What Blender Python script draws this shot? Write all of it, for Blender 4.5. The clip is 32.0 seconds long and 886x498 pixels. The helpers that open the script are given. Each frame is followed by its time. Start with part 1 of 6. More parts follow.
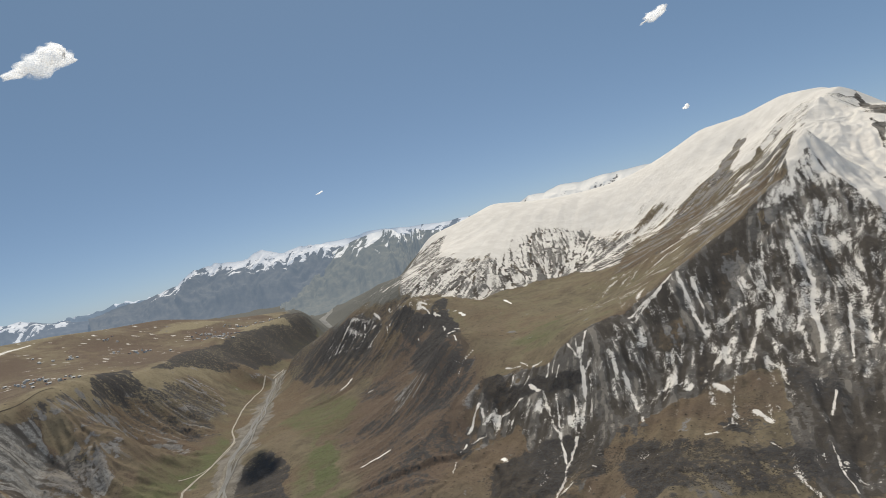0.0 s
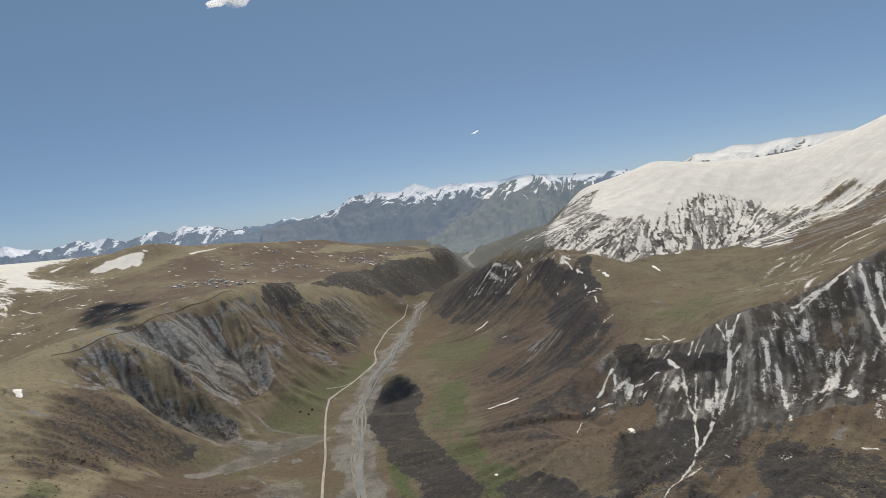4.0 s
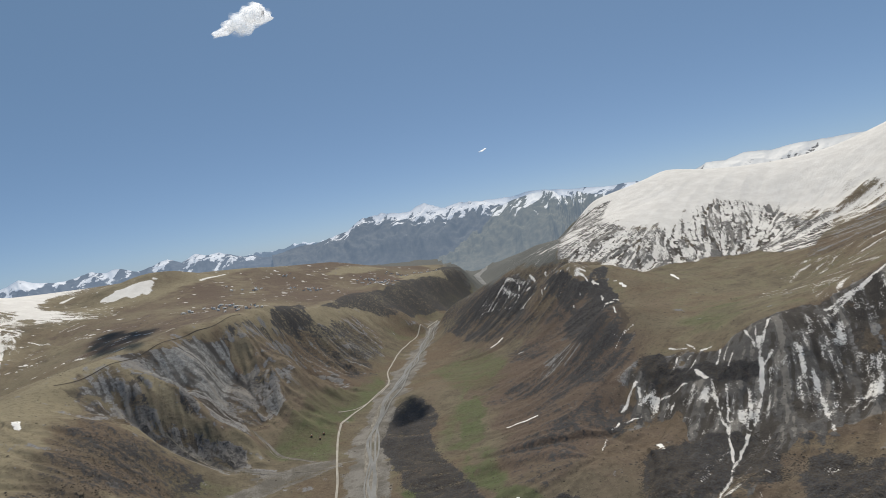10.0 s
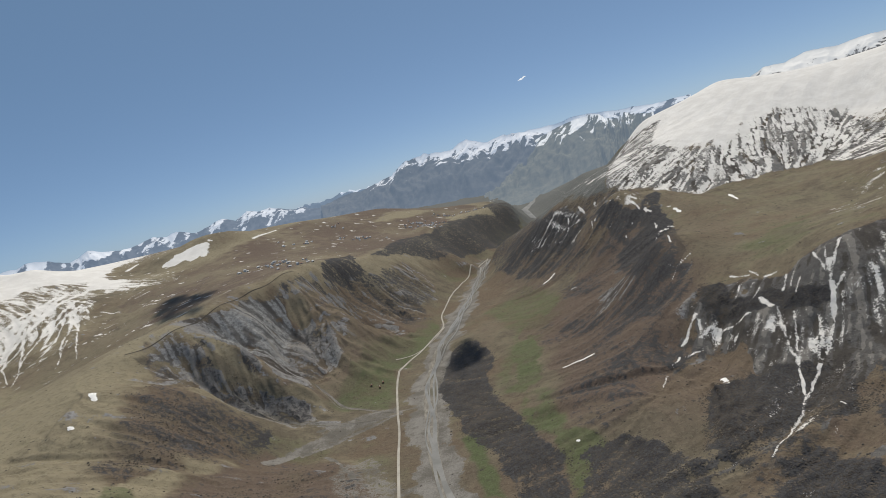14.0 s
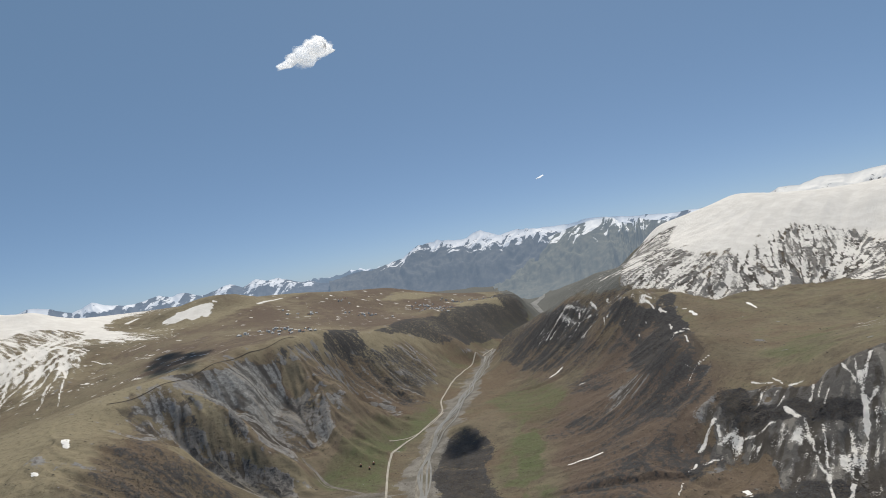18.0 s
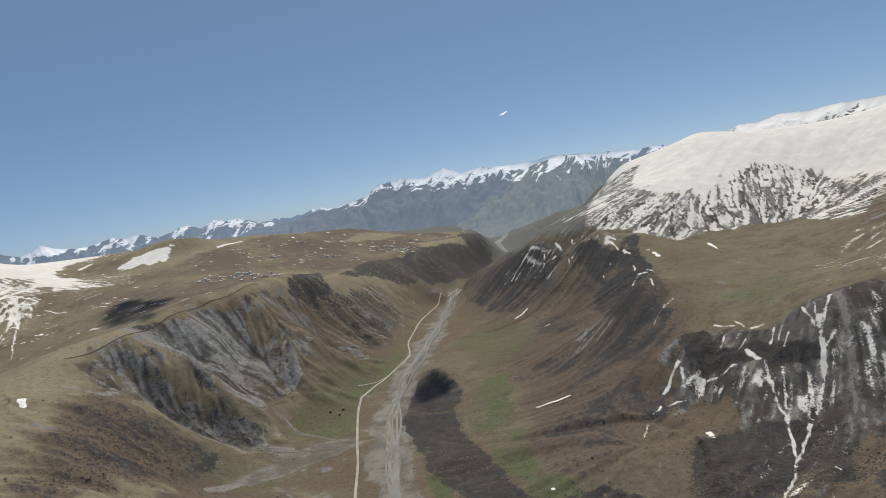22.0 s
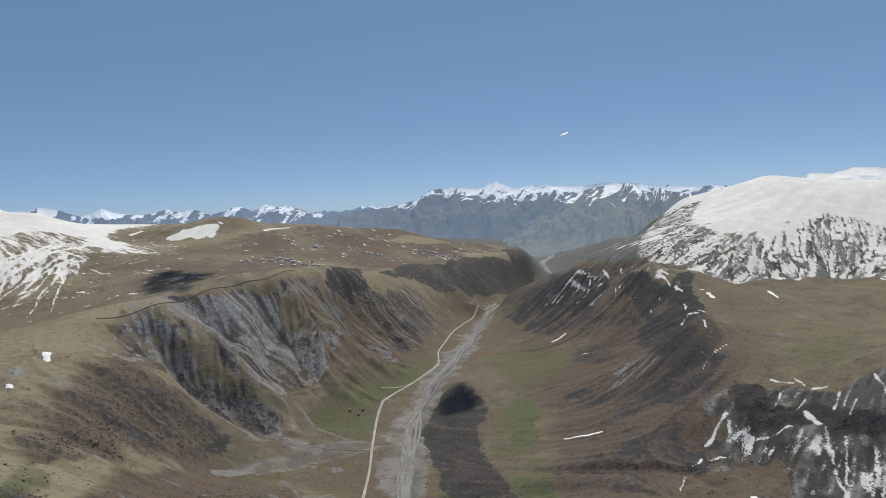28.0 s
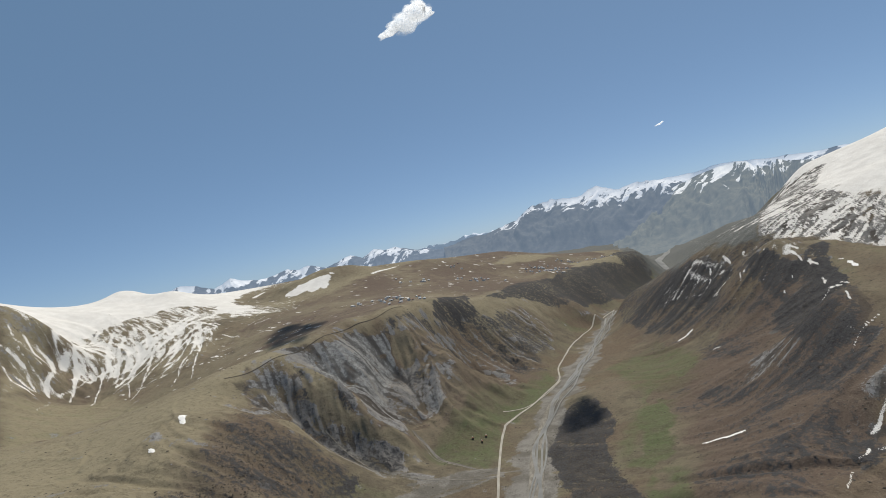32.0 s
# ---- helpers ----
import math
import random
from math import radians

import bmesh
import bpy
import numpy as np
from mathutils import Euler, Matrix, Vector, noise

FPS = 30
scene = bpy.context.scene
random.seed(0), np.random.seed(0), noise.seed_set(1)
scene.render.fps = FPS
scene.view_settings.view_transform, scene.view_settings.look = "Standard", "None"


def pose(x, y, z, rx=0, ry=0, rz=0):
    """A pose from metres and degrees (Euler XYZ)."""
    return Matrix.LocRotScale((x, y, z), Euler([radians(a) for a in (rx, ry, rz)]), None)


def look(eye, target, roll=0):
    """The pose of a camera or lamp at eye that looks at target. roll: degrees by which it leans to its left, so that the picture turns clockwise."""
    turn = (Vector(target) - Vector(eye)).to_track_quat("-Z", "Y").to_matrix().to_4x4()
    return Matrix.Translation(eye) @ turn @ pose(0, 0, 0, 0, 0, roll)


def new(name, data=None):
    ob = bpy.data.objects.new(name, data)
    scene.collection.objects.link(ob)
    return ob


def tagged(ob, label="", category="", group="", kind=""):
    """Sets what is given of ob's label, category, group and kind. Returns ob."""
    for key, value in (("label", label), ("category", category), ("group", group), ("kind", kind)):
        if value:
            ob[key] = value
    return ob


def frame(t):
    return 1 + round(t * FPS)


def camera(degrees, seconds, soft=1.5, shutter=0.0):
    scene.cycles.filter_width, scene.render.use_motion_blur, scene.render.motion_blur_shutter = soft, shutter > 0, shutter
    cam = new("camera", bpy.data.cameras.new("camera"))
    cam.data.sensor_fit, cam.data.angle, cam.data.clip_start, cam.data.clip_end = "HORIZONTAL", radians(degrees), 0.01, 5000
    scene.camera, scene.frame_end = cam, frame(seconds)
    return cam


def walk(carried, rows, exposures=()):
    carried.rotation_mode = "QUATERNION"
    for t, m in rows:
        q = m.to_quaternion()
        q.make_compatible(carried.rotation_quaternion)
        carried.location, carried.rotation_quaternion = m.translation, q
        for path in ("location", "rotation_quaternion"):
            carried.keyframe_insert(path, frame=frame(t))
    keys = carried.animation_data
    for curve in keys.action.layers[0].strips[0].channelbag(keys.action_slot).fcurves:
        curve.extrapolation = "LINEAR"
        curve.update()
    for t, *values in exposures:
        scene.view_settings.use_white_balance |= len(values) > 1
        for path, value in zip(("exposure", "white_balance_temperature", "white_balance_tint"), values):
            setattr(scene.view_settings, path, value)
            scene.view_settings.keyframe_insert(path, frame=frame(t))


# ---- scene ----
# ---- camera and its way ----
cam = camera(72.97, 32.0, 0.9)


def view(x, y, z, yaw, pitch, roll):
    """Camera pose from a place, a heading to the left of +y, a pitch and a lean, in degrees."""
    a, b = radians(yaw), radians(pitch)
    ahead = Vector((-math.sin(a) * math.cos(b), math.cos(a) * math.cos(b), math.sin(b)))
    return look((x, y, z), Vector((x, y, z)) + ahead * 100, roll)


ROWS = [
    (0.0, 6.9, 33.4, 303.9, -20.28, -1.46, -13.23),
    (0.5, 5.1, 30.9, 304.4, -17.16, -0.26, -13.92),
    (1.0, 3.4, 28.5, 304.9, -12.22, 1.46, -12.54),
    (1.5, 1.8, 26.5, 306.0, -11.34, 1.19, -11.65),
    (2.0, 0.5, 25.0, 307.9, -12.99, 0.96, -7.78),
    (2.5, -0.1, 24.1, 310.5, -13.4, -0.43, -5.38),
    (3.0, 0.1, 23.6, 313.7, -10.84, -2.25, -6.14),
    (3.5, 0.9, 23.8, 316.8, -6.49, -3.36, -3.47),
    (4.0, 1.8, 24.6, 319.1, -5.79, -4.41, -7.3),
    (4.5, 2.0, 25.8, 319.8, -7.54, -4.64, -10.16),
    (6.5, 1.8, 34.0, 315.7, -7.27, -4.15, -12.84),
    (7.0, 1.4, 36.5, 313.5, -8.77, -3.93, -14.69),
    (7.5, 1.0, 39.5, 310.7, -7.8, -2.54, -13.42),
    (8.0, 0.9, 42.7, 307.8, -6.14, -1.41, -12.59),
    (8.5, 0.6, 45.5, 305.8, -6.74, -0.9, -13.12),
    (9.0, 0.9, 48.3, 305.0, -7.01, -1.0, -10.89),
    (9.5, 2.6, 51.2, 305.4, -6.18, -1.34, -7.08),
    (10.0, 5.8, 54.2, 306.4, -4.96, -2.3, -9.37),
    (10.5, 9.9, 57.0, 307.3, -2.72, -2.63, -11.61),
    (11.0, 13.4, 59.3, 308.1, -0.4, -3.02, -10.9),
    (11.5, 15.7, 61.6, 309.2, -0.29, -3.03, -11.61),
    (12.0, 17.1, 64.0, 311.1, -0.93, -3.88, -14.24),
    (12.5, 18.5, 66.5, 313.5, 0.29, -5.15, -13.64),
    (13.0, 19.4, 69.0, 315.6, 1.12, -6.57, -14.66),
    (13.5, 18.9, 71.6, 315.9, 1.3, -7.29, -14.28),
    (15.5, 10.5, 82.1, 306.7, -1.3, -4.99, -17.02),
    (16.0, 7.8, 84.8, 302.4, -2.35, -2.47, -15.14),
    (16.5, 5.2, 87.3, 297.7, -3.72, -0.46, -14.72),
    (17.0, 4.1, 89.8, 294.6, -4.03, -0.05, -12.02),
    (17.5, 4.8, 92.0, 293.6, -1.84, 1.74, -7.82),
    (18.0, 6.4, 94.2, 294.9, -0.13, 1.26, -8.99),
    (18.5, 7.6, 96.7, 297.7, -0.0, -0.41, -8.36),
    (19.0, 8.2, 99.1, 301.3, -0.82, -2.03, -11.57),
    (19.5, 8.6, 101.2, 304.5, -0.62, -3.64, -10.63),
    (20.0, 9.1, 102.8, 306.4, 0.34, -3.69, -10.64),
    (20.5, 8.7, 104.6, 307.5, 0.1, -4.14, -14.28),
    (21.0, 6.8, 106.7, 308.4, -0.68, -4.66, -14.77),
    (21.5, 3.9, 109.1, 308.8, -1.82, -4.79, -12.29),
    (22.0, 1.2, 111.5, 308.8, -2.72, -5.26, -9.44),
    (22.5, -0.1, 113.7, 307.8, -3.28, -5.0, -9.48),
    (23.0, 0.4, 115.6, 305.8, -2.45, -4.22, -10.26),
    (23.5, 1.2, 117.8, 303.1, -1.19, -3.13, -11.12),
    (24.0, 0.6, 120.8, 300.3, -1.94, -2.53, -14.37),
    (24.5, -1.5, 124.9, 297.5, -3.81, -1.86, -12.63),
    (25.0, -3.7, 129.3, 295.4, -6.04, -1.55, -11.5),
    (25.5, -4.5, 132.6, 294.8, -6.27, -0.78, -12.36),
    (27.5, -1.3, 140.7, 299.2, 0.05, -2.62, -5.37),
    (28.0, 0.6, 143.3, 301.1, 1.29, -3.79, -2.28),
    (28.5, 3.4, 146.2, 303.2, 5.1, -5.87, 3.3),
    (29.0, 6.4, 148.7, 304.3, 7.67, -7.21, 5.08),
    (29.5, 9.0, 150.8, 303.8, 7.55, -6.23, 2.7),
    (30.0, 11.6, 152.6, 302.2, 7.74, -5.09, -2.18),
    (30.5, 14.4, 154.3, 299.9, 10.6, -4.04, -4.33),
    (31.0, 17.1, 155.9, 297.2, 12.55, -3.06, -8.5),
    (31.5, 19.5, 157.5, 294.0, 11.78, -1.7, -13.68),
    (32.0, 21.5, 159.4, 290.5, 11.43, -0.15, -12.19),
]

walk(cam, [(r[0], view(*r[1:])) for r in ROWS], [(0.0, 0.04, 7400, 10), (4.5, 0.0, 7150, 10), (9.0, 0.04, 6950, 10), (12.0, -0.05, 6950, 10), (13.5, -0.03, 6900, 10), (16.0, 0.09, 7050, 10), (20.0, 0.05, 6980, 10),
    (25.0, 0.07, 7000, 10), (29.0, 0.05, 6550, 9), (32.0, 0.08, 6950, 9)])

# ---- sky and sun ----
SUN_EL, SUN_AZ = radians(60), radians(14)
SUN_DIR = Vector((math.sin(SUN_AZ) * math.cos(SUN_EL), math.cos(SUN_AZ) * math.cos(SUN_EL), math.sin(SUN_EL)))
world = bpy.data.worlds.new("sky")
scene.world = world
world.use_nodes = True
wn, wl = world.node_tree.nodes, world.node_tree.links
sky = wn.new("ShaderNodeTexSky")
sky.sky_type, sky.sun_disc = "NISHITA", False
sky.sun_elevation, sky.sun_rotation = SUN_EL, SUN_AZ
sky.altitude, sky.air_density, sky.dust_density, sky.ozone_density = 1500, 0.5, 1.1, 3.0
veil = wn.new("ShaderNodeMix")
veil.data_type = "RGBA"
veil.inputs[0].default_value = 0.46
veil.inputs[7].default_value = (1.55, 3.05, 5.05, 1)
wl.new(sky.outputs[0], veil.inputs[6])
wl.new(veil.outputs[2], wn["Background"].inputs[0])
wn["Background"].inputs[1].default_value = 0.1
sun = new("sun", bpy.data.lights.new("sun", "SUN"))
sun.data.energy, sun.data.angle, sun.data.color = 3.6, radians(0.5), (1.0, 0.94, 0.83)
sun.matrix_world = look(SUN_DIR * 4000, (0, 0, 0))
scene.view_settings.exposure = 0.0

# ---- the lie of the land: crests, edges and valley lines (x, y, z) ----
RIVER = [(-60,-900,45), (-20,-300,30), (0,200,18), (-65,745,5), (-69,869,2), (-69,999,-1), (-51,1182,-6), (-17,1351,-10), (29,1583,-16),
    (79,1875,-23), (132,2165,-30)]
ROAD = [(-40,-900,46), (-45,-200,28), (-70,250,20), (-106,746,6), (-109,818,4), (-116,889,3), (-125,1001,0), (-122,1101,-3), (-78,1212,-6),
    (-42,1325,-8), (-49,1432,-11), (-19,1662,-17), (47,1929,-23), (129,2187,-30)]
FAR_RIVER = [(200,2400,-32), (330,2740,-32), (432,2990,-22), (425,3199,8), (500,3350,18), (545,3586,41), (483,4007,81)]
FLOOR_LEFT = [(-228,803,10), (-210,940,6), (-143,966,6), (-120,1179,0), (-72,1381,-5), (11,1852,-17), (107,2176,-25), (-266,779,22), (-136,726,10)]
STREAM_A = [(-246,987,48), (-225,954,26), (-199,929,12), (-163,908,7), (-109,875,6)]
STREAM_B = [(-347,922,72), (-312,903,49), (-269,880,32), (-214,870,14), (-108,866,6)]
RIM_LEFT = [(-485,928,170), (-439,1002,175), (-399,1078,181), (-355,1173,187), (-306,1294,188), (-273,1456,174), (-219,1596,147), (-185,1783,141),
    (-76,2132,121), (82,2483,107), (260,2782,89), (326,2947,88)]
RIM_BACK = [(-544,993,175), (-495,1072,180), (-452,1153,186), (-405,1255,192), (-352,1385,193), (-317,1558,179), (-259,1708,152), (-223,1908,146),
    (-106,2281,126), (63,2657,112), (253,2977,94), (324,3153,93)]
BADLANDS = [(-451,932,142), (-378,1035,130), (-272,1153,98), (-242,1292,69), (-175,1216,42), (-149,1436,39), (-74,1676,32), (47,1981,20)]
GULLY_A = [(-331,1168,135), (-307,1121,96), (-276,1059,63), (-252,1006,42)]
GULLY_B = [(-430,960,140), (-408,940,115), (-380,925,95), (-352,908,74)]
GULLY_C = [(-232,1440,86), (-207,1378,51), (-146,1307,14)]
RIB_A = [(-404,992,155), (-370,968,133), (-328,955,105), (-284,936,65), (-240,913,25)]
RIB_B = [(-275,1236,156), (-239,1154,108), (-205,1093,59), (-174,1045,35)]
RIB_C = [(-375,1087,170), (-347,1049,134), (-308,1011,93), (-274,982,58)]
SPUR_CREST = [(-508,672,149), (-498,751,155), (-496,845,163)]
SPUR_FACE = [(-444,757,160), (-428,634,147), (-379,539,150), (-291,447,146), (-387,716,136), (-381,815,128), (-354,859,102), (-305,728,60),
    (-294,612,93), (-237,647,46), (-183,725,15), (-262,500,116)]
BEHIND_SPUR = [(-868,932,163), (-951,1106,133), (-786,1046,120), (-767,936,118), (-622,1065,150), (-700,1180,135)]
UPLAND_LEFT = [(-571,1331,179), (-461,1646,191), (-81,2264,139), (-905,1605,207), (-803,2164,280), (-628,2330,262), (-507,2465,254), (-270,2857,219),
    (-52,2718,159), (201,2960,111), (-1044,1991,256), (-914,2003,233), (-346,2289,176)]
SNOW_LEFT = [(-1758,1616,459), (-1742,1713,392), (-1702,1830,375), (-1627,1904,331), (-1538,1917,326), (-1462,1917,376), (-1425,1948,369),
    (-1358,2000,322), (-1269,1941,340), (-1220,1976,315), (-1129,1976,286)]
SNOW_BOWL = [(-1360,1578,315), (-1280,1651,301), (-1167,1743,278), (-1092,1797,265), (-1328,1833,324)]
SNOW_SKIRT = [(-1259,1467,266), (-1180,1539,250), (-1068,1567,230), (-1022,1626,232), (-1015,1752,234)]
SNOW_FOOT = [(-1066,1387,178), (-1051,1292,148), (-878,1334,159), (-831,1466,168), (-1075,1240,148)]
BARE_CREST = [(-1355,1320,421), (-1287,1337,378), (-1224,1346,345), (-1192,1365,308)]
BARE_FLANK = [(-1188,1206,304), (-1147,1253,263), (-1074,1110,214), (-1089,1167,189)]
SNOW_GULLY = [(-1226,1401,259), (-1162,1324,210), (-1108,1236,173), (-1026,1162,146)]
BENCH = [(125,1287,2), (71,1295,1), (35,1211,3), (67,993,13), (53,834,13), (43,716,19), (-15,1132,13), (-45,937,4), (10,1025,4), (-55,840,7),
    (-13,737,13)]
HILL_FACE = [(213,1415,18), (292,1218,55), (319,1015,99), (146,847,25), (93,689,34), (187,735,49), (184,650,50), (233,783,66), (212,926,46),
    (153,1016,19), (298,1462,77), (205,1604,30)]
HILL_CREST = [(152,1938,40), (198,1886,66), (291,1677,130), (333,1608,147), (400,1508,149), (442,1411,156)]
SHELF_EDGE = [(324,968,142), (304,895,118), (321,807,98), (369,742,108), (419,698,136), (508,715,146), (594,715,167), (708,711,204), (827,703,248)]
SHELF = [(401,900,116), (517,1013,116), (680,973,118), (499,1224,129), (729,1244,128)]
SHELF_UP = [(796,930,186), (947,928,226), (766,979,169)]
DOME_FOOT = [(392,1394,172), (547,1325,136), (788,1337,128), (934,1291,150), (1127,1186,207)]
DOME = [(740,2129,301), (925,2164,330), (1014,2122,367), (1207,2077,329), (1487,1948,323), (1573,1838,375), (1669,1688,452), (1766,1508,459),
    (1779,1408,481), (1740,1245,453), (1635,1050,365)]
DOME_FACE = [(610,1718,247), (486,1546,198), (796,1616,233), (1033,1533,208), (1287,1437,280), (1494,1400,356)]
DOME_LOW = [(566,1419,170), (680,1423,164), (820,1428,165), (982,1395,173), (1136,1340,200)]
DOME_BACK = [(844,2427,191), (1054,2467,220), (1156,2419,257), (1376,2368,219), (1695,2221,213), (1793,2095,265), (1903,1924,342), (2013,1719,349),
    (2028,1605,371), (1984,1419,343), (1864,1197,255)]
SPINE = [(936,743,267), (1213,958,330), (1503,1118,396), (818,570,184), (1031,693,240), (894,664,234)]
CRAG = [(310,740,81), (348,663,82), (484,573,95), (607,559,115), (711,627,177), (512,444,75), (443,620,95), (613,459,95), (691,544,135),
    (723,519,141), (570,648,136)]
CRAG_LOW = [(227,722,39), (185,603,45), (301,580,52), (245,510,49), (383,480,66), (388,340,53), (321,391,61), (284,442,62), (431,431,62)]
BEHIND_HILL = [(510,3080,-5), (540,3258,28), (470,2500,20), (420,2150,45), (520,2300,90), (599,2121,180), (640,2500,110), (760,3213,110), (829,2576,240)]
FAR_FLOOR = [(-150,3506,95), (259,3901,85), (-405,4192,150), (581,4169,100), (250,3393,40), (-500,3500,130)]
CLOUDS = [(-685,4031,1773), (2873,3067,1339), (3139,3232,760), (827,4639,819), (-224,4363,1509)]
RANGE_BLUE = [(-2103,4513,272), (-1742,4669,288), (-1588,4726,298), (-1427,4778,335), (-1265,4825,293), (-1096,4868,303), (-923,4905,319),
    (-745,4935,343), (-523,4965,325), (-294,4984,362)]
RANGE_SNOW = [(-868,4610,289), (-618,4651,322), (-406,4675,339), (-298,4683,368), (-166,4688,457), (-16,4691,464), (111,4691,433), (325,4679,488),
    (471,4667,439), (658,4644,456), (820,4618,407), (1019,4578,355), (1174,4538,389), (1269,4512,409), (1397,4474,342), (1539,4425,275)]
VALLEY_FLANK = [(335,4448,66), (423,4441,127), (511,4431,187), (624,4467,257), (767,4445,334), (875,4374,389), (976,4249,412), (1038,4183,424), (1113,4111,428), (1153,3944,384), (1133,3688,346), (1117,3431,361), (1107,3223,347), (1100,2959,329)]
RANGE_FAR = [(701,4941,440), (1045,4878,447), (1211,4837,464), (1490,4758,424), (1752,4665,397), (1998,4562,392)]
RANGE_LEFT = [(-4400,2100,342), (-3950,2800,362), (-3400,3400,347), (-3122,3656,354), (-2929,3819,382), (-2679,4005,406), (-2593,4064,391),
    (-2511,4118,347), (-2407,4181,399), (-2326,4230,363), (-2234,4281,335), (-2133,4334,347), (-2043,4379,377), (-1965,4417,357), (-1904,4444,380),
    (-1787,4495,333), (-1689,4534,354), (-1597,4568,385), (-1512,4599,343), (-1420,4629,391), (-1339,4654,362), (-1260,4677,377), (-1120,4714,319),
    (-971,4749,295), (-758,4788,225), (-541,4818,164)]
RIDGE_BACK = [(1653,3234,356), (1766,3173,394), (1929,3075,413), (2039,3003,411), (2147,2926,424), (2248,2848,425), (2343,2771,413), (2455,2670,412)]

# far rim of the land, so that the ground meets the horizon all round
HORIZON = [(4900 * math.sin(radians(a)), 4900 * math.cos(radians(a)), 140) for a in range(0, 360, 12)]
SIDES = [(sx * d, y, 60 + 0.22 * d) for sx in (-1, 1) for d in (450, 900, 1700, 2800) for y in (-2600, -1500, -600)]

# line, closed up along its length, then what covers it:
# snow, bare rock, gully depth in metres, scrub and wood, fresh green, dry pale grass
VALLEY_LAND = [
    (RIVER, True, -1, 0.0, 0.0, 0.0, 0.1, 0.2), (ROAD, True, -1, 0.0, 0.0, 0.0, 0.3, 0.2), (FAR_RIVER, True, -1, 0.0, 0.0, 0.3, 0.5, 0.0),
    (FLOOR_LEFT, False, -1, 0.0, 0.0, 0.0, 0.45, 0.2), (STREAM_A, True, -1, 0.2, 1.0, 0.1, 0.2, 0.2), (STREAM_B, True, -1, 0.3, 1.0, 0.1, 0.1, 0.2),
    (RIM_LEFT, True, -0.7, 0.15, 0.4, 0.05, 0.0, 0.7), (RIM_BACK, True, -0.4, 0.0, 0.2, 0.05, 0.0, 0.5), (BADLANDS, False, -0.8, 0.5, 12.0, 0.15, 0.0, 0.5),
    (GULLY_A, True, -0.8, 0.52, 6.0, 0.35, 0.0, 0.1), (GULLY_B, True, -0.8, 0.52, 6.0, 0.4, 0.0, 0.1), (GULLY_C, True, -0.8, 0.5, 5.0, 0.4, 0.0, 0.1),
    (RIB_A, True, -0.8, 0.35, 7.0, 0.1, 0.0, 0.7), (RIB_B, True, -0.8, 0.4, 7.0, 0.15, 0.0, 0.6), (RIB_C, True, -0.8, 0.6, 8.0, 0.1, 0.0, 0.3),
]
LEFT_LAND = [
    (SPUR_CREST, True, -0.7, 0.0, 1.5, 0.0, 0.2, 0.9), (SPUR_FACE, False, -0.8, 0.12, 5.0, 0.08, 0.15, 0.7),
    (BEHIND_SPUR, False, -0.5, 0.1, 2.0, 0.1, 0.3, 0.3), (UPLAND_LEFT, False, -0.3, 0.0, 2.0, 0.05, 0.0, 0.6),
    (SNOW_LEFT, True, 1.5, 0.2, 1.0, 0.0, 0.0, 0.2), (SNOW_BOWL, False, 1.5, 0.2, 2.0, 0.0, 0.0, 0.2), (SNOW_SKIRT, False, 0.7, 0.2, 2.5, 0.0, 0.0, 0.5), (SNOW_FOOT, False, 0.0, 0.1, 4.5, 0.0, 0.0, 0.5),
    (BARE_CREST, True, 0.2, 0.2, 1.5, 0.0, 0.0, 0.4), (BARE_FLANK, False, -0.2, 0.2, 4.0, 0.0, 0.0, 0.4), (SNOW_GULLY, True, 0.4, 0.2, 1.0, 0.0, 0.0, 0.4),
]
HILL_LAND = [
    (BENCH, False, -1, 0.0, 1.0, 0.0, 0.3, 0.25), (HILL_FACE, False, -0.7, 0.1, 3.5, 0.36, 0.0, 0.1),
    (HILL_CREST, True, 0.05, 0.3, 4.0, 0.5, 0.0, 0.2), (SHELF_EDGE, False, -0.2, 0.35, 1.0, 0.0, 0.05, 0.4),
    (SHELF, False, -0.9, 0.0, 0.6, 0.0, 0.35, 0.5), (DOME_FOOT, True, 0.40, 0.1, 2.5, 0.0, 0.1, 0.4),
    (DOME, True, 1.7, 0.1, 0.6, 0.0, 0.0, 0.3), (DOME_BACK, False, 1.2, 0.1, 0.6, 0.0, 0.0, 0.3), (DOME_LOW, False, 0.52, 0.2, 2.5, 0.0, 0.0, 0.3), (DOME_FACE, False, 1.0, 0.2, 1.2, 0.0, 0.0, 0.3), (SPINE, False, 0.62, 0.6, 7.0, 0.0, 0.0, 0.4),
    (CRAG, False, 0.40, 1.0, 6.0, 0.1, 0.0, 0.1), (CRAG_LOW, False, -0.15, 0.3, 4.0, 0.42, 0.0, 0.3), (SHELF_UP, False, 0.22, 0.1, 2.5, 0.0, 0.0, 0.3), (BEHIND_HILL, False, -0.4, 0.1, 3.0, 0.3, 0.4, 0.0),
    (FAR_FLOOR, False, -1, 0.0, 2.5, 0.2, 0.25, 0.2), (HORIZON, False, -0.6, 0.1, 5.0, 0.35, 0.2, 0.1), (SIDES, False, -0.5, 0.1, 4.0, 0.3, 0.1, 0.3),
]
LAND = VALLEY_LAND + LEFT_LAND + HILL_LAND


def along(line, step):
    """Points every step metres along a line."""
    pts = [np.array(line[0], float)]
    for a, b in zip(line[:-1], line[1:]):
        a, b = np.array(a, float), np.array(b, float)
        n = max(1, int(np.linalg.norm(b[:2] - a[:2]) / step))
        pts += [a + (b - a) * k / n for k in range(1, n + 1)]
    return np.array(pts)


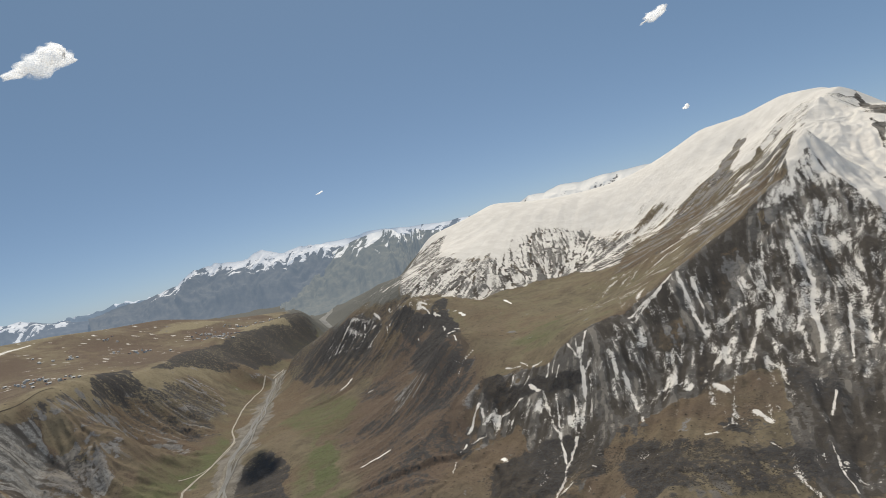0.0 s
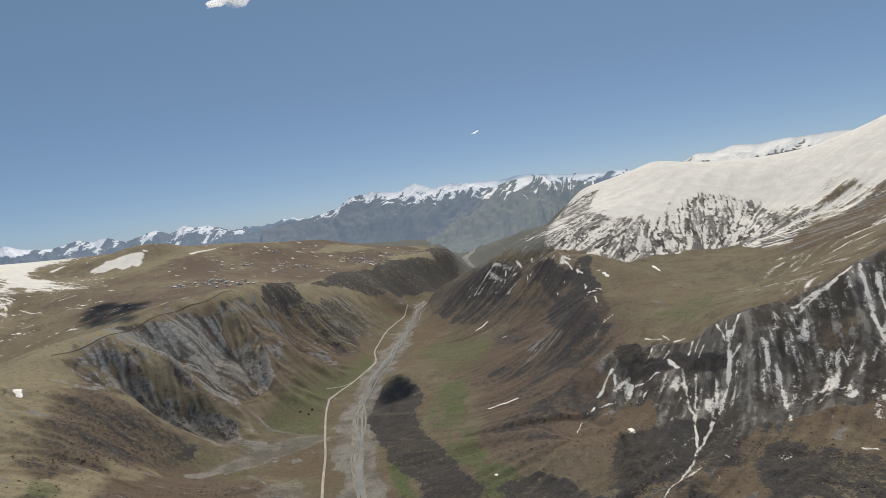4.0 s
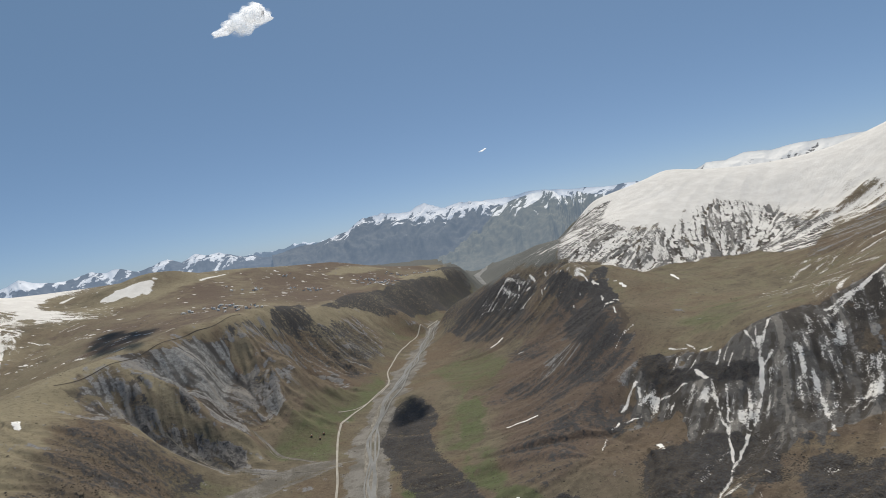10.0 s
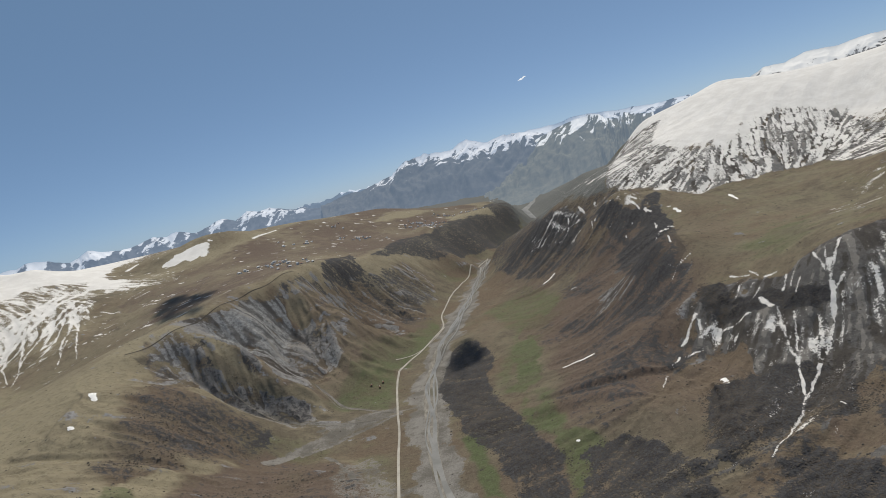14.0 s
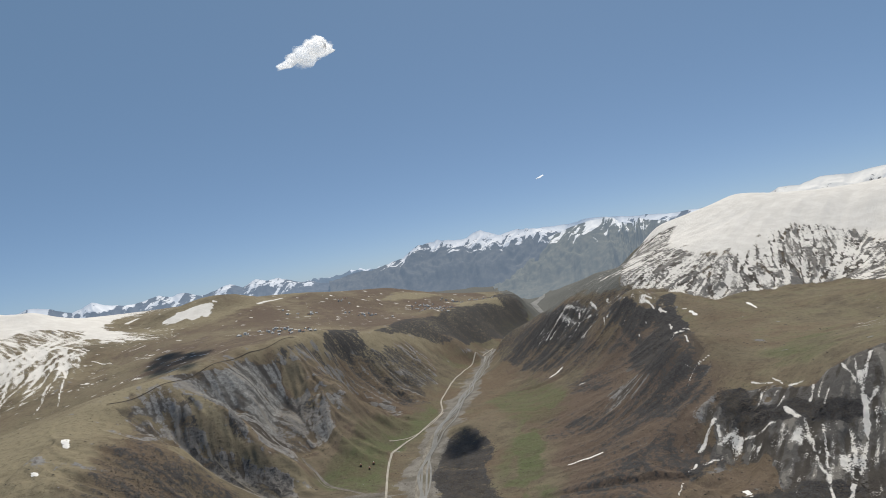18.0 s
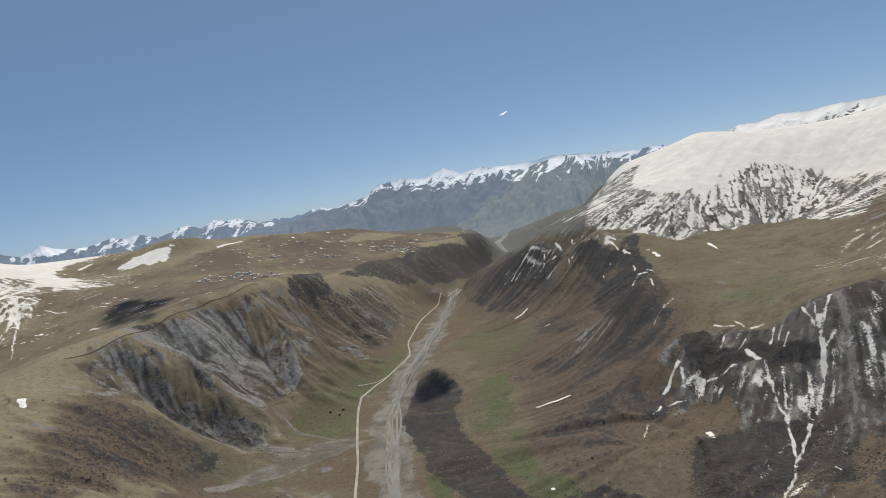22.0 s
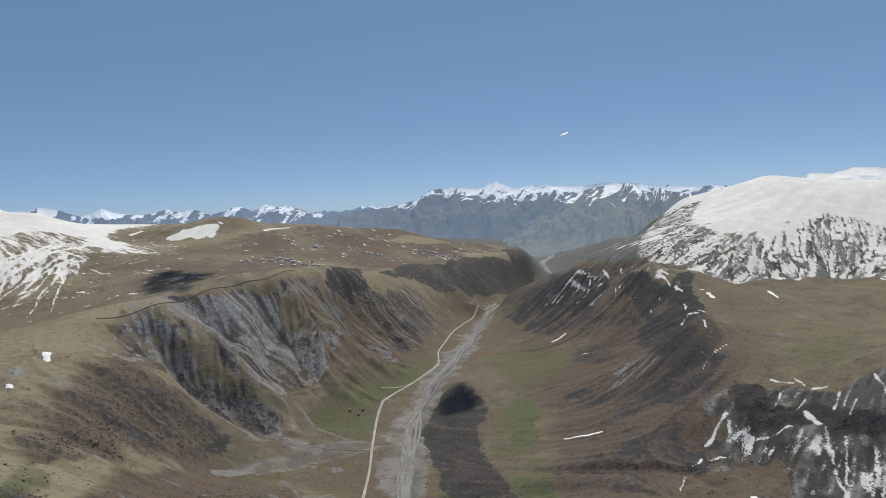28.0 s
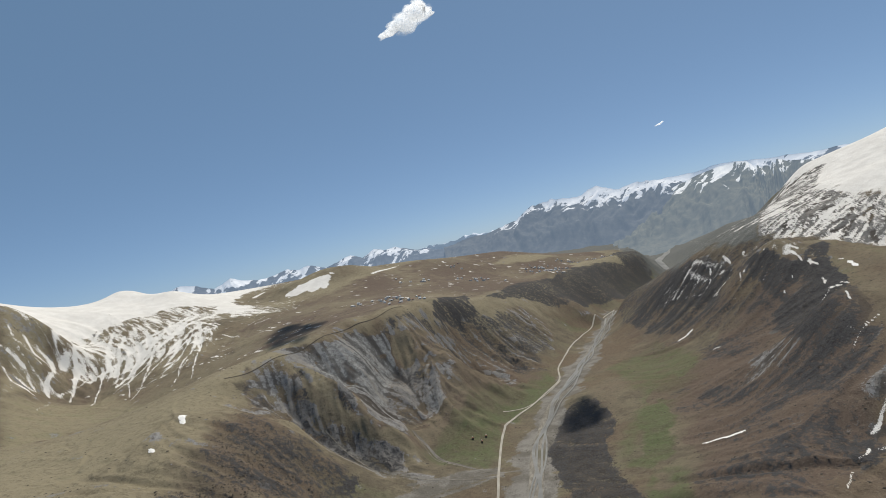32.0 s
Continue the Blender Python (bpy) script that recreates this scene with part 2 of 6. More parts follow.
spots, covers, owners = [], [], []
for index, (line, dense, *cover) in enumerate(LAND):
    got = along(line, 70) if dense else np.array(line, float)
    spots.append(got), covers.append(np.tile(cover, (len(got), 1))), owners.append(np.full(len(got), index))
spots, covers, owners = np.concatenate(spots), np.concatenate(covers), np.concatenate(owners)


def surface_weights():
    """Weights of a smooth surface through all the land's lines."""
    n = len(spots)
    far = np.hypot(spots[:, None, 0] - spots[None, :, 0], spots[:, None, 1] - spots[None, :, 1])
    a = np.zeros((n + 1, n + 1))
    a[:n, :n], a[:n, n], a[n, :n] = -np.sqrt(far * far + 900) + np.eye(n) * 4.0, 1, 1
    return np.linalg.solve(a, np.r_[spots[:, 2], 0])


WEIGHTS = surface_weights()


def lie(xs, ys, with_cover=True):
    """Height of the bare land, its covers and the line that owns each place."""
    xs, ys = np.ravel(xs), np.ravel(ys)
    heights, kinds, own = np.empty(len(xs)), np.empty((len(xs), covers.shape[1])), np.empty(len(xs), int)
    for a in range(0, len(xs), 20000):
        s = slice(a, a + 20000)
        far = (xs[s, None].astype(np.float32) - spots[None, :, 0].astype(np.float32)) ** 2
        far += (ys[s, None].astype(np.float32) - spots[None, :, 1].astype(np.float32)) ** 2
        sx, sy = 24 * lattice(xs[s], ys[s], 90, 5) + 12 * lattice(xs[s], ys[s], 30, 6), 24 * lattice(xs[s], ys[s], 90, 7) + 12 * lattice(xs[s], ys[s], 30, 8)
        shifted = ((xs[s] + sx)[:, None].astype(np.float32) - spots[None, :, 0].astype(np.float32)) ** 2
        shifted += ((ys[s] + sy)[:, None].astype(np.float32) - spots[None, :, 1].astype(np.float32)) ** 2
        heights[s] = -np.sqrt(far + 900) @ WEIGHTS[:-1] + WEIGHTS[-1]
        if with_cover:
            near = 1.0 / (shifted + 700.0) ** 2.5
            kinds[s] = (near @ covers) / near.sum(1, keepdims=True)
            own[s] = owners[near.argmax(1)]
    return heights, kinds, own


def lattice(xs, ys, size, seed):
    """Smooth value noise from -1 to 1."""
    table = np.random.RandomState(seed).uniform(-1, 1, (256, 256))
    u, v = xs / size, ys / size
    i, j = np.floor(u).astype(int), np.floor(v).astype(int)
    a, b = u - i, v - j
    a, b = a * a * (3 - 2 * a), b * b * (3 - 2 * b)
    i0, j0, i1, j1 = i & 255, j & 255, (i + 1) & 255, (j + 1) & 255
    return (table[i0, j0] * (1 - a) + table[i1, j0] * a) * (1 - b) + (table[i0, j1] * (1 - a) + table[i1, j1] * a) * b


def fractal(xs, ys, size, seed, octaves=4):
    total, weight = 0.0, 1.0
    for k in range(octaves):
        total = total + weight * lattice(xs + 37 * k, ys - 51 * k, size / 2**k, seed + k)
        weight *= 0.5
    return total / 1.6


def grid_sample(field, u, v):
    """Reads a field between its cells."""
    u, v = np.clip(u, 0, field.shape[0] - 1.001), np.clip(v, 0, field.shape[1] - 1.001)
    i, j = u.astype(int), v.astype(int)
    a, b = u - i, v - j
    return (field[i, j] * (1 - a) + field[i + 1, j] * a) * (1 - b) + (field[i, j + 1] * (1 - a) + field[i + 1, j + 1] * a) * b


# gullies: noise drawn out down the fall of the slopes
GX0, GY0, GSTEP, GNX, GNY = -1800.0, 300.0, 2.5, 1480, 880
gx, gy = np.meshgrid(GX0 + GSTEP * np.arange(GNX), GY0 + GSTEP * np.arange(GNY), indexing="ij")
slope_h = lie(gx[::4, ::4], gy[::4, ::4], False)[0].reshape(GNX // 4, GNY // 4)
slope_h = grid_sample(slope_h, *np.meshgrid(np.arange(GNX) / 4, np.arange(GNY) / 4, indexing="ij"))
slope_h = slope_h + 5 * fractal(gx, gy, 160, 11, 2)
fall_x, fall_y = np.gradient(slope_h, GSTEP)
lean = np.clip((gx - 380) / 150, 0, 1) * np.clip((gy - 1180) / 150, 0, 1)
fall_x, fall_y = fall_x + (0.30 - 0.10 * np.clip((gx - 600) / 200, 0, 1)) * lean, fall_y
steep = np.hypot(fall_x, fall_y)
face = 0.65 * np.clip((gx - 170) / 80, 0, 1) * np.clip((790 - gy) / 60, 0, 1)
out = np.hypot(gx, gy)
fall_x, fall_y = fall_x * (1 - face) + face * steep * gx / out, fall_y * (1 - face) + face * steep * gy / out
fall_x, fall_y = fall_x / (steep + 1e-3), fall_y / (steep + 1e-3)


def drawn_out(size, steps, stride, seed):
    noise_field = fractal(gx, gy, size, seed, 2)
    total = noise_field.copy()
    iu, iv = np.meshgrid(np.arange(GNX, dtype=float), np.arange(GNY, dtype=float), indexing="ij")
    for sign in (1, -1):
        u, v = iu.copy(), iv.copy()
        for _ in range(steps):
            k, m = np.clip(u.astype(int), 0, GNX - 1), np.clip(v.astype(int), 0, GNY - 1)
            u, v = u + sign * stride * fall_x[k, m], v + sign * stride * fall_y[k, m]
            k, m = np.clip((u + 0.5).astype(int), 0, GNX - 1), np.clip((v + 0.5).astype(int), 0, GNY - 1)
            total += noise_field[k, m]
    return total / total.std()


FINE_GULLIES = drawn_out(8, 11, 1.2, 21)
WIDE_GULLIES = drawn_out(40, 22, 3.0, 31)
THIN_STREAKS = drawn_out(5, 6, 1.0, 25)
LONG_RIBS = drawn_out(5.5, 20, 1.6, 27)
SHORT_RIBS = drawn_out(10, 20, 1.4, 29)
FINE_RIBS = drawn_out(6.5, 10, 1.0, 33)


CX0, CY0, CSTEP, CNX, CNY = 150.0, 310.0, 1.25, 672, 400


def crag_field(size, steps, seed):
    """Fine streaks down the fall of the crags, on a closer grid."""
    cx, cy = np.meshgrid(CX0 + CSTEP * np.arange(CNX), CY0 + CSTEP * np.arange(CNY), indexing="ij")
    u0, v0 = (cx - GX0) / GSTEP, (cy - GY0) / GSTEP
    dx, dy = grid_sample(fall_x, u0, v0), grid_sample(fall_y, u0, v0)
    turn_by = 0.5 * fractal(cx, cy, 70, seed + 5, 2)
    dx, dy = dx * np.cos(turn_by) - dy * np.sin(turn_by), dx * np.sin(turn_by) + dy * np.cos(turn_by)
    seeds = fractal(cx, cy, size, seed, 2)
    total = seeds.copy()
    for sign in (1, -1):
        u, v = (cx - CX0) / CSTEP, (cy - CY0) / CSTEP
        for _ in range(steps):
            k, m = np.clip(u.astype(int), 0, CNX - 1), np.clip(v.astype(int), 0, CNY - 1)
            u, v = u + sign * dx[k, m], v + sign * dy[k, m]
            total += seeds[np.clip((u + 0.5).astype(int), 0, CNX - 1), np.clip((v + 0.5).astype(int), 0, CNY - 1)]
    return total / total.std()


CRAG_FINE, CRAG_WIDE = crag_field(3.2, 9, 61), crag_field(11.0, 16, 67)


def crag_streaks(xs, ys):
    u, v = (xs - CX0) / CSTEP, (ys - CY0) / CSTEP
    edge = np.clip(np.minimum.reduce([u, CNX - 1 - u, v, CNY - 1 - v]) / 20, 0, 1)
    return edge * grid_sample(CRAG_FINE, u, v), edge * grid_sample(CRAG_WIDE, u, v)


def gullies(xs, ys):
    u, v = (xs - GX0) / GSTEP, (ys - GY0) / GSTEP
    edge = np.clip(np.minimum.reduce([u, GNX - 1 - u, v, GNY - 1 - v]) / 30, 0, 1) * np.where(xs < 330, np.clip((2000 - ys) / 500, 0.15, 1), 1)
    return edge * grid_sample(FINE_GULLIES, u, v), edge * grid_sample(WIDE_GULLIES, u, v)


def streaks(xs, ys):
    return grid_sample(THIN_STREAKS, (xs - GX0) / GSTEP, (ys - GY0) / GSTEP)


def long_ribs(xs, ys):
    return grid_sample(LONG_RIBS, (xs - GX0) / GSTEP, (ys - GY0) / GSTEP)


# sharp ribs and cuts: line in plan, height at the line, reach to either side
CRESTS = [
    ([(p[0], p[1]) for p in RIM_LEFT[:8]], 3, 30), ([(-905, 2080), (-830, 2190), (-740, 2235)], 24, 120),
    ([(1640, 1160), (1503, 1118), (1333, 1062), (1213, 958), (1080, 850), (936, 743)], 26, 90),
    ([(936, 743), (856, 725), (742, 718), (660, 716), (589, 711), (521, 700)], 12, 45),
    ([(936, 743), (853, 637), (811, 566), (762, 541)], 16, 60),
]
RIBS_AND_GULLIES = [
    ([(-385, 1005), (-345, 985), (-286, 940), (-238, 935)], 8, 26), ([(-290, 1200), (-275, 1175), (-258, 1140), (-238, 1085)], 9, 28),
    ([(-440, 925), (-405, 895), (-365, 870)], 6, 24), ([(-232, 1240), (-200, 1160), (-175, 1090)], 7, 24), ([(-345, 1095), (-322, 1045), (-305, 1000)], 5, 18),
    ([(-312, 1130), (-303, 1060), (-285, 1012), (-257, 1003), (-237, 979)], -9, 24), ([(-428, 958), (-395, 930), (-350, 907), (-304, 897), (-262, 880)], -8, 22),
    ([(-262, 1150), (-245, 1100), (-240, 1050), (-252, 1012)], -8, 22), ([(-350, 1020), (-330, 985), (-316, 950)], -5, 16),
    ([(-235, 1390), (-190, 1325), (-150, 1270)], -7, 24), ([(-370, 1035), (-352, 1010), (-335, 1000)], -4, 14),
]
CREASES = CRESTS + RIBS_AND_GULLIES


def web_ribs(xs, ys):
    """A net of thin bare lines, drawn out down the slope."""
    u, v = (xs - GX0) / GSTEP, (ys - GY0) / GSTEP
    a, b = grid_sample(SHORT_RIBS, u, v), grid_sample(FINE_RIBS, u, v)
    return np.clip(1 - np.abs(a + 0.35 * b) / 0.55, 0, 1) + 0.55 * np.clip(1 - np.abs(b + 0.3 * a) / 0.5, 0, 1)


RIM_X, RIM_Y = [p[0] for p in RIM_LEFT], [p[1] for p in RIM_LEFT]


def land(xs, ys):
    """Height of the finished ground, its covers, owners, and the gully fields."""
    shape = np.shape(xs)
    xs, ys = np.ravel(np.asarray(xs, float)), np.ravel(np.asarray(ys, float))
    h, kinds, own = lie(xs, ys)
    fine, wide = gullies(xs, ys)
    side = xs - np.interp(ys, RIM_Y, RIM_X)
    at_rim = (ys > 880) & (ys < 2400) & (xs < 300) & (xs > -900)
    depth = kinds[:, 2] * np.where(at_rim, np.clip((np.abs(side) - 6) / 55, 0.06, 1) * np.where(side < 0, 0.6, 1.0), 1.0)
    soft = 1 - 0.25 * np.clip((depth - 3) / 4, 0, 1)
    h = h + depth * soft * (0.8 * np.clip(wide, -2.2, 2.2) + 0.26 * np.clip(fine, -2.2, 2.2))
    wx, wy = xs + 9 * lattice(xs, ys, 70, 47), ys + 9 * lattice(xs, ys, 70, 48)
    crests = 0.45 - np.abs(fractal(wx, wy, 34, 43, 3))
    h = h + np.clip(depth - 2.5, 0, 9) * 1.1 * crests
    h = h + np.clip(depth - 1.0, 0, 8) * 0.30 * (0.45 - np.abs(fractal(wx, wy, 13, 45, 2)))
    h = h + (0.1 + 0.4 * depth) * fractal(xs, ys, 60, 41, 4) + (0.5 + depth) * 0.9 * fractal(xs, ys, 260, 51, 2)
    for line, lift, reach in CREASES:
        pts = np.array(line, float)
        near = np.flatnonzero((xs > pts[:, 0].min() - reach) & (xs < pts[:, 0].max() + reach) & (ys > pts[:, 1].min() - reach) & (ys < pts[:, 1].max() + reach))
        x, y, best = xs[near] + 0.12 * reach * lattice(xs[near], ys[near], 0.6 * reach, 57), ys[near], np.full(len(near), 1e9)
        for (ax, ay), (bx, by) in zip(pts[:-1], pts[1:]):
            t = np.clip(((x - ax) * (bx - ax) + (y - ay) * (by - ay)) / ((bx - ax) ** 2 + (by - ay) ** 2), 0, 1)
            best = np.minimum(best, np.hypot(x - ax - t * (bx - ax), y - ay - t * (by - ay)))
        h[near] += lift * np.clip(1 - best / reach, 0, 1)
    return h.reshape(shape), kinds, own, fine, wide


def ground_z(x, y):
    return float(land(np.array([x]), np.array([y]))[0][0])
# ---- materials ----
def material(name):
    m = bpy.data.materials.new(name)
    m.use_nodes = True
    return m, m.node_tree.nodes, m.node_tree.links, m.node_tree.nodes["Principled BSDF"]


def node(nodes, kind, **values):
    n = nodes.new(kind)
    for key, value in values.items():
        n.inputs[key].default_value = value
    return n


def mixed(nodes, links, fac, a, b):
    """Colour mix; a and b are sockets or colours, fac a socket or a number."""
    n = nodes.new("ShaderNodeMix")
    n.data_type = "RGBA"
    for socket, value in ((n.inputs[0], fac), (n.inputs[6], a), (n.inputs[7], b)):
        if isinstance(value, bpy.types.NodeSocket):
            links.new(value, socket)
        else:
            socket.default_value = (*value, 1) if isinstance(value, tuple) else value
    return n.outputs[2]


def calc(nodes, links, op, a, b=0.0, c=0.0):
    n = nodes.new("ShaderNodeMath")
    n.operation = op
    for socket, value in zip(n.inputs, (a, b, c)):
        if isinstance(value, bpy.types.NodeSocket):
            links.new(value, socket)
        else:
            socket.default_value = value
    return n.outputs[0]


def stepped(nodes, links, value, lo, hi):
    n = nodes.new("ShaderNodeMapRange")
    n.interpolation_type = "SMOOTHSTEP"
    links.new(value, n.inputs[0])
    n.inputs[1].default_value, n.inputs[2].default_value = lo, hi
    return n.outputs[0]


def noise_of(nodes, links, scale, detail=5.0, rough=0.6):
    place = nodes.new("ShaderNodeNewGeometry")
    n = node(nodes, "ShaderNodeTexNoise", Scale=scale, Detail=detail, Roughness=rough)
    links.new(place.outputs["Position"], n.inputs["Vector"])
    return n.outputs[0]


def ground_material():
    m, nodes, links, bsdf = material("mountain_ground")

    def attr(name):
        n = nodes.new("ShaderNodeAttribute")
        n.attribute_name = name
        return n.outputs["Fac"]

    big, mid = noise_of(nodes, links, 0.005), noise_of(nodes, links, 0.03)
    small, grain = noise_of(nodes, links, 0.16, 6.0, 0.7), noise_of(nodes, links, 0.6, 5.0, 0.7)

    def plus(base, noise_socket, gain):
        return calc(nodes, links, "ADD", base, calc(nodes, links, "MULTIPLY", calc(nodes, links, "SUBTRACT", noise_socket, 0.5), gain))

    grass = mixed(nodes, links, stepped(nodes, links, mid, 0.35, 0.65), (0.124, 0.106, 0.078), (0.176, 0.150, 0.109))
    grass = mixed(nodes, links, stepped(nodes, links, big, 0.42, 0.60), grass, (0.141, 0.108, 0.078))
    grass = mixed(nodes, links, stepped(nodes, links, plus(attr("pale"), mid, 0.8), 0.15, 0.9), grass, (0.259, 0.226, 0.155))
    grass = mixed(nodes, links, stepped(nodes, links, plus(attr("green"), mid, 1.0), 0.2, 0.85), grass, (0.098, 0.118, 0.059))
    grass = mixed(nodes, links, stepped(nodes, links, plus(attr("rust"), mid, 1.4), 0.2, 0.9), grass, mixed(nodes, links, small, (0.098, 0.074, 0.060), (0.166, 0.125, 0.098)))
    tuft = calc(nodes, links, "MULTIPLY", stepped(nodes, links, plus(small, grain, 0.7), 0.5, 0.64), 0.36)
    grass = mixed(nodes, links, tuft, grass, (0.046, 0.039, 0.032))
    blade = noise_of(nodes, links, 0.38, 5.0, 0.75)
    grass = mixed(nodes, links, calc(nodes, links, "MULTIPLY", stepped(nodes, links, blade, 0.54, 0.64), 0.25), grass, (0.261, 0.237, 0.187))
    pebbly = mixed(nodes, links, stepped(nodes, links, plus(small, grain, 0.6), 0.35, 0.65), (0.140, 0.132, 0.126), (0.280, 0.277, 0.278))
    slate = mixed(nodes, links, stepped(nodes, links, big, 0.44, 0.58), pebbly, mixed(nodes, links, 0.5, pebbly, (0.159, 0.163, 0.169)))
    # Relief shading put into the stone colour: gullies darker, ribs paler.
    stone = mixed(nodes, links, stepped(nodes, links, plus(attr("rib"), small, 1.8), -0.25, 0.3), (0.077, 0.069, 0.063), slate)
    stone = mixed(nodes, links, stepped(nodes, links, attr("dim"), 0.2, 0.8), stone, mixed(nodes, links, 0.66, stone, (0.070, 0.064, 0.058)))
    bluish = mixed(nodes, links, stepped(nodes, links, plus(small, grain, 0.9), 0.36, 0.64), (0.170, 0.172, 0.170), (0.325, 0.330, 0.328))
    # The bluish scree is darkened down its runnels in the same way.
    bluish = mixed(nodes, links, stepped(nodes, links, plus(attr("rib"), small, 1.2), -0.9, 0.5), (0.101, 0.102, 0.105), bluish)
    stone = mixed(nodes, links, calc(nodes, links, "MULTIPLY", attr("blue"), 0.8), stone, bluish)
    bare = plus(plus(attr("rock"), mid, 1.8), small, 0.7)
    bare = calc(nodes, links, "ADD", bare, calc(nodes, links, "MULTIPLY", attr("rib"), 0.16))
    tint = mixed(nodes, links, stepped(nodes, links, plus(bare, grain, 0.6), 0.48, 0.60), grass, stone)
    # Deepest gullies darkened and highest crests paled in the colour, as if shaded.
    gully_shade = calc(nodes, links, "MULTIPLY", stepped(nodes, links, plus(plus(attr("rib"), small, 1.5), grain, 1.0), -0.75, -1.15), stepped(nodes, links, attr("rock"), 0.2, 0.45))
    tint = mixed(nodes, links, calc(nodes, links, "MULTIPLY", gully_shade, 0.5), tint, (0.050, 0.045, 0.043))
    crest_light = calc(nodes, links, "MULTIPLY", stepped(nodes, links, plus(plus(attr("rib"), small, 1.5), grain, 1.0), 0.9, 1.4), stepped(nodes, links, attr("rock"), 0.2, 0.45))
    tint = mixed(nodes, links, calc(nodes, links, "MULTIPLY", crest_light, 0.6), tint, (0.261, 0.245, 0.223))
    damp = mixed(nodes, links, stepped(nodes, links, plus(mid, grain, 0.5), 0.38, 0.62), (0.140, 0.130, 0.115), (0.238, 0.226, 0.208))
    damp = mixed(nodes, links, calc(nodes, links, "MULTIPLY", stepped(nodes, links, small, 0.5, 0.66), 0.5), damp, (0.121, 0.115, 0.096))
    tint = mixed(nodes, links, stepped(nodes, links, plus(plus(attr("gravel"), small, 1.1), grain, 0.5), 0.42, 0.58), tint, damp)
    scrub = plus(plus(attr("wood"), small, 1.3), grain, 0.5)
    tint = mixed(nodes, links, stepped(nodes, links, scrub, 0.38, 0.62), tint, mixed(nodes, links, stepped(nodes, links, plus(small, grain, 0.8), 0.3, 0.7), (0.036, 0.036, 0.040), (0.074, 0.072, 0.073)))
    # Far slopes turn pale grey-green: distance haze put into the ground colour.
    tint = mixed(nodes, links, stepped(nodes, links, plus(attr("haze_tint"), mid, 1.2), 0.25, 0.75), tint, mixed(nodes, links, small, (0.111, 0.117, 0.113), (0.159, 0.162, 0.155)))
    place, squeeze = nodes.new("ShaderNodeNewGeometry"), nodes.new("ShaderNodeVectorMath")
    squeeze.operation = "MULTIPLY"
    squeeze.inputs[1].default_value = (1.0, 1.0, 0.28)
    links.new(place.outputs["Position"], squeeze.inputs[0])
    runnel = node(nodes, "ShaderNodeTexNoise", Scale=0.6, Detail=6.0, Roughness=0.75)
    links.new(squeeze.outputs[0], runnel.inputs["Vector"])
    white = plus(plus(attr("snow"), small, 0.6), runnel.outputs[0], 1.8)
    white = stepped(nodes, links, white, 0.46, 0.54)
    old = mixed(nodes, links, stepped(nodes, links, mid, 0.35, 0.7), (0.70, 0.682, 0.655), (0.79, 0.775, 0.75))
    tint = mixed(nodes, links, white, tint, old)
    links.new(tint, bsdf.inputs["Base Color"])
    bsdf.inputs["Roughness"].default_value = 0.92
    bsdf.inputs["Specular IOR Level"].default_value = 0.15
    bump = node(nodes, "ShaderNodeBump", Strength=0.8, Distance=2.5)
    links.new(plus(small, grain, 0.5), bump.inputs["Height"])
    links.new(bump.outputs[0], bsdf.inputs["Normal"])
    return m


GROUND = ground_material()


def speckled(name, dark, light, scale, rough=0.9, lo=0.35, hi=0.65):
    m, nodes, links, bsdf = material(name)
    tone = noise_of(nodes, links, scale)
    fine = noise_of(nodes, links, scale * 7)
    tint = mixed(nodes, links, stepped(nodes, links, tone, lo, hi), dark, light)
    tint = mixed(nodes, links, calc(nodes, links, "MULTIPLY", stepped(nodes, links, fine, 0.45, 0.7), 0.35), tint, dark)
    links.new(tint, bsdf.inputs["Base Color"])
    bsdf.inputs["Roughness"].default_value = rough
    bsdf.inputs["Specular IOR Level"].default_value = 0.2
    return m


def gravel(name, stretch):
    """River gravel in streaks along the flow, with darker damp and weedy patches."""
    m, nodes, links, bsdf = material(name)
    place, scale = nodes.new("ShaderNodeNewGeometry"), nodes.new("ShaderNodeVectorMath")
    scale.operation = "MULTIPLY"
    scale.inputs[1].default_value = stretch
    links.new(place.outputs["Position"], scale.inputs[0])
    streak = node(nodes, "ShaderNodeTexNoise", Scale=0.22, Detail=5.0, Roughness=0.65, Distortion=0.6)
    links.new(scale.outputs[0], streak.inputs["Vector"])
    patch, fine_grain = noise_of(nodes, links, 0.02), noise_of(nodes, links, 0.7)
    tint = mixed(nodes, links, stepped(nodes, links, streak.outputs[0], 0.38, 0.62), (0.150, 0.136, 0.114), (0.25, 0.232, 0.202))
    tint = mixed(nodes, links, stepped(nodes, links, patch, 0.50, 0.66), tint, mixed(nodes, links, fine_grain, (0.085, 0.080, 0.056), (0.14, 0.128, 0.095)))
    tint = mixed(nodes, links, calc(nodes, links, "MULTIPLY", stepped(nodes, links, fine_grain, 0.5, 0.7), 0.4), tint, (0.09, 0.083, 0.072))
    links.new(tint, bsdf.inputs["Base Color"])
    bsdf.inputs["Roughness"].default_value = 0.9
    return m


GRAVEL = gravel("river_gravel", (1.0, 0.34, 1.0))
FAN_GRAVEL = gravel("fan_gravel", (0.3, 1.0, 1.0))
DUST = speckled("road_dust", (0.32, 0.30, 0.265), (0.42, 0.395, 0.35), 0.05)
WATER = speckled("silty_water", (0.185, 0.182, 0.170), (0.255, 0.25, 0.235), 0.04, 0.4)
SNOW = speckled("old_snow", (0.78, 0.77, 0.75), (0.88, 0.87, 0.85), 0.05)
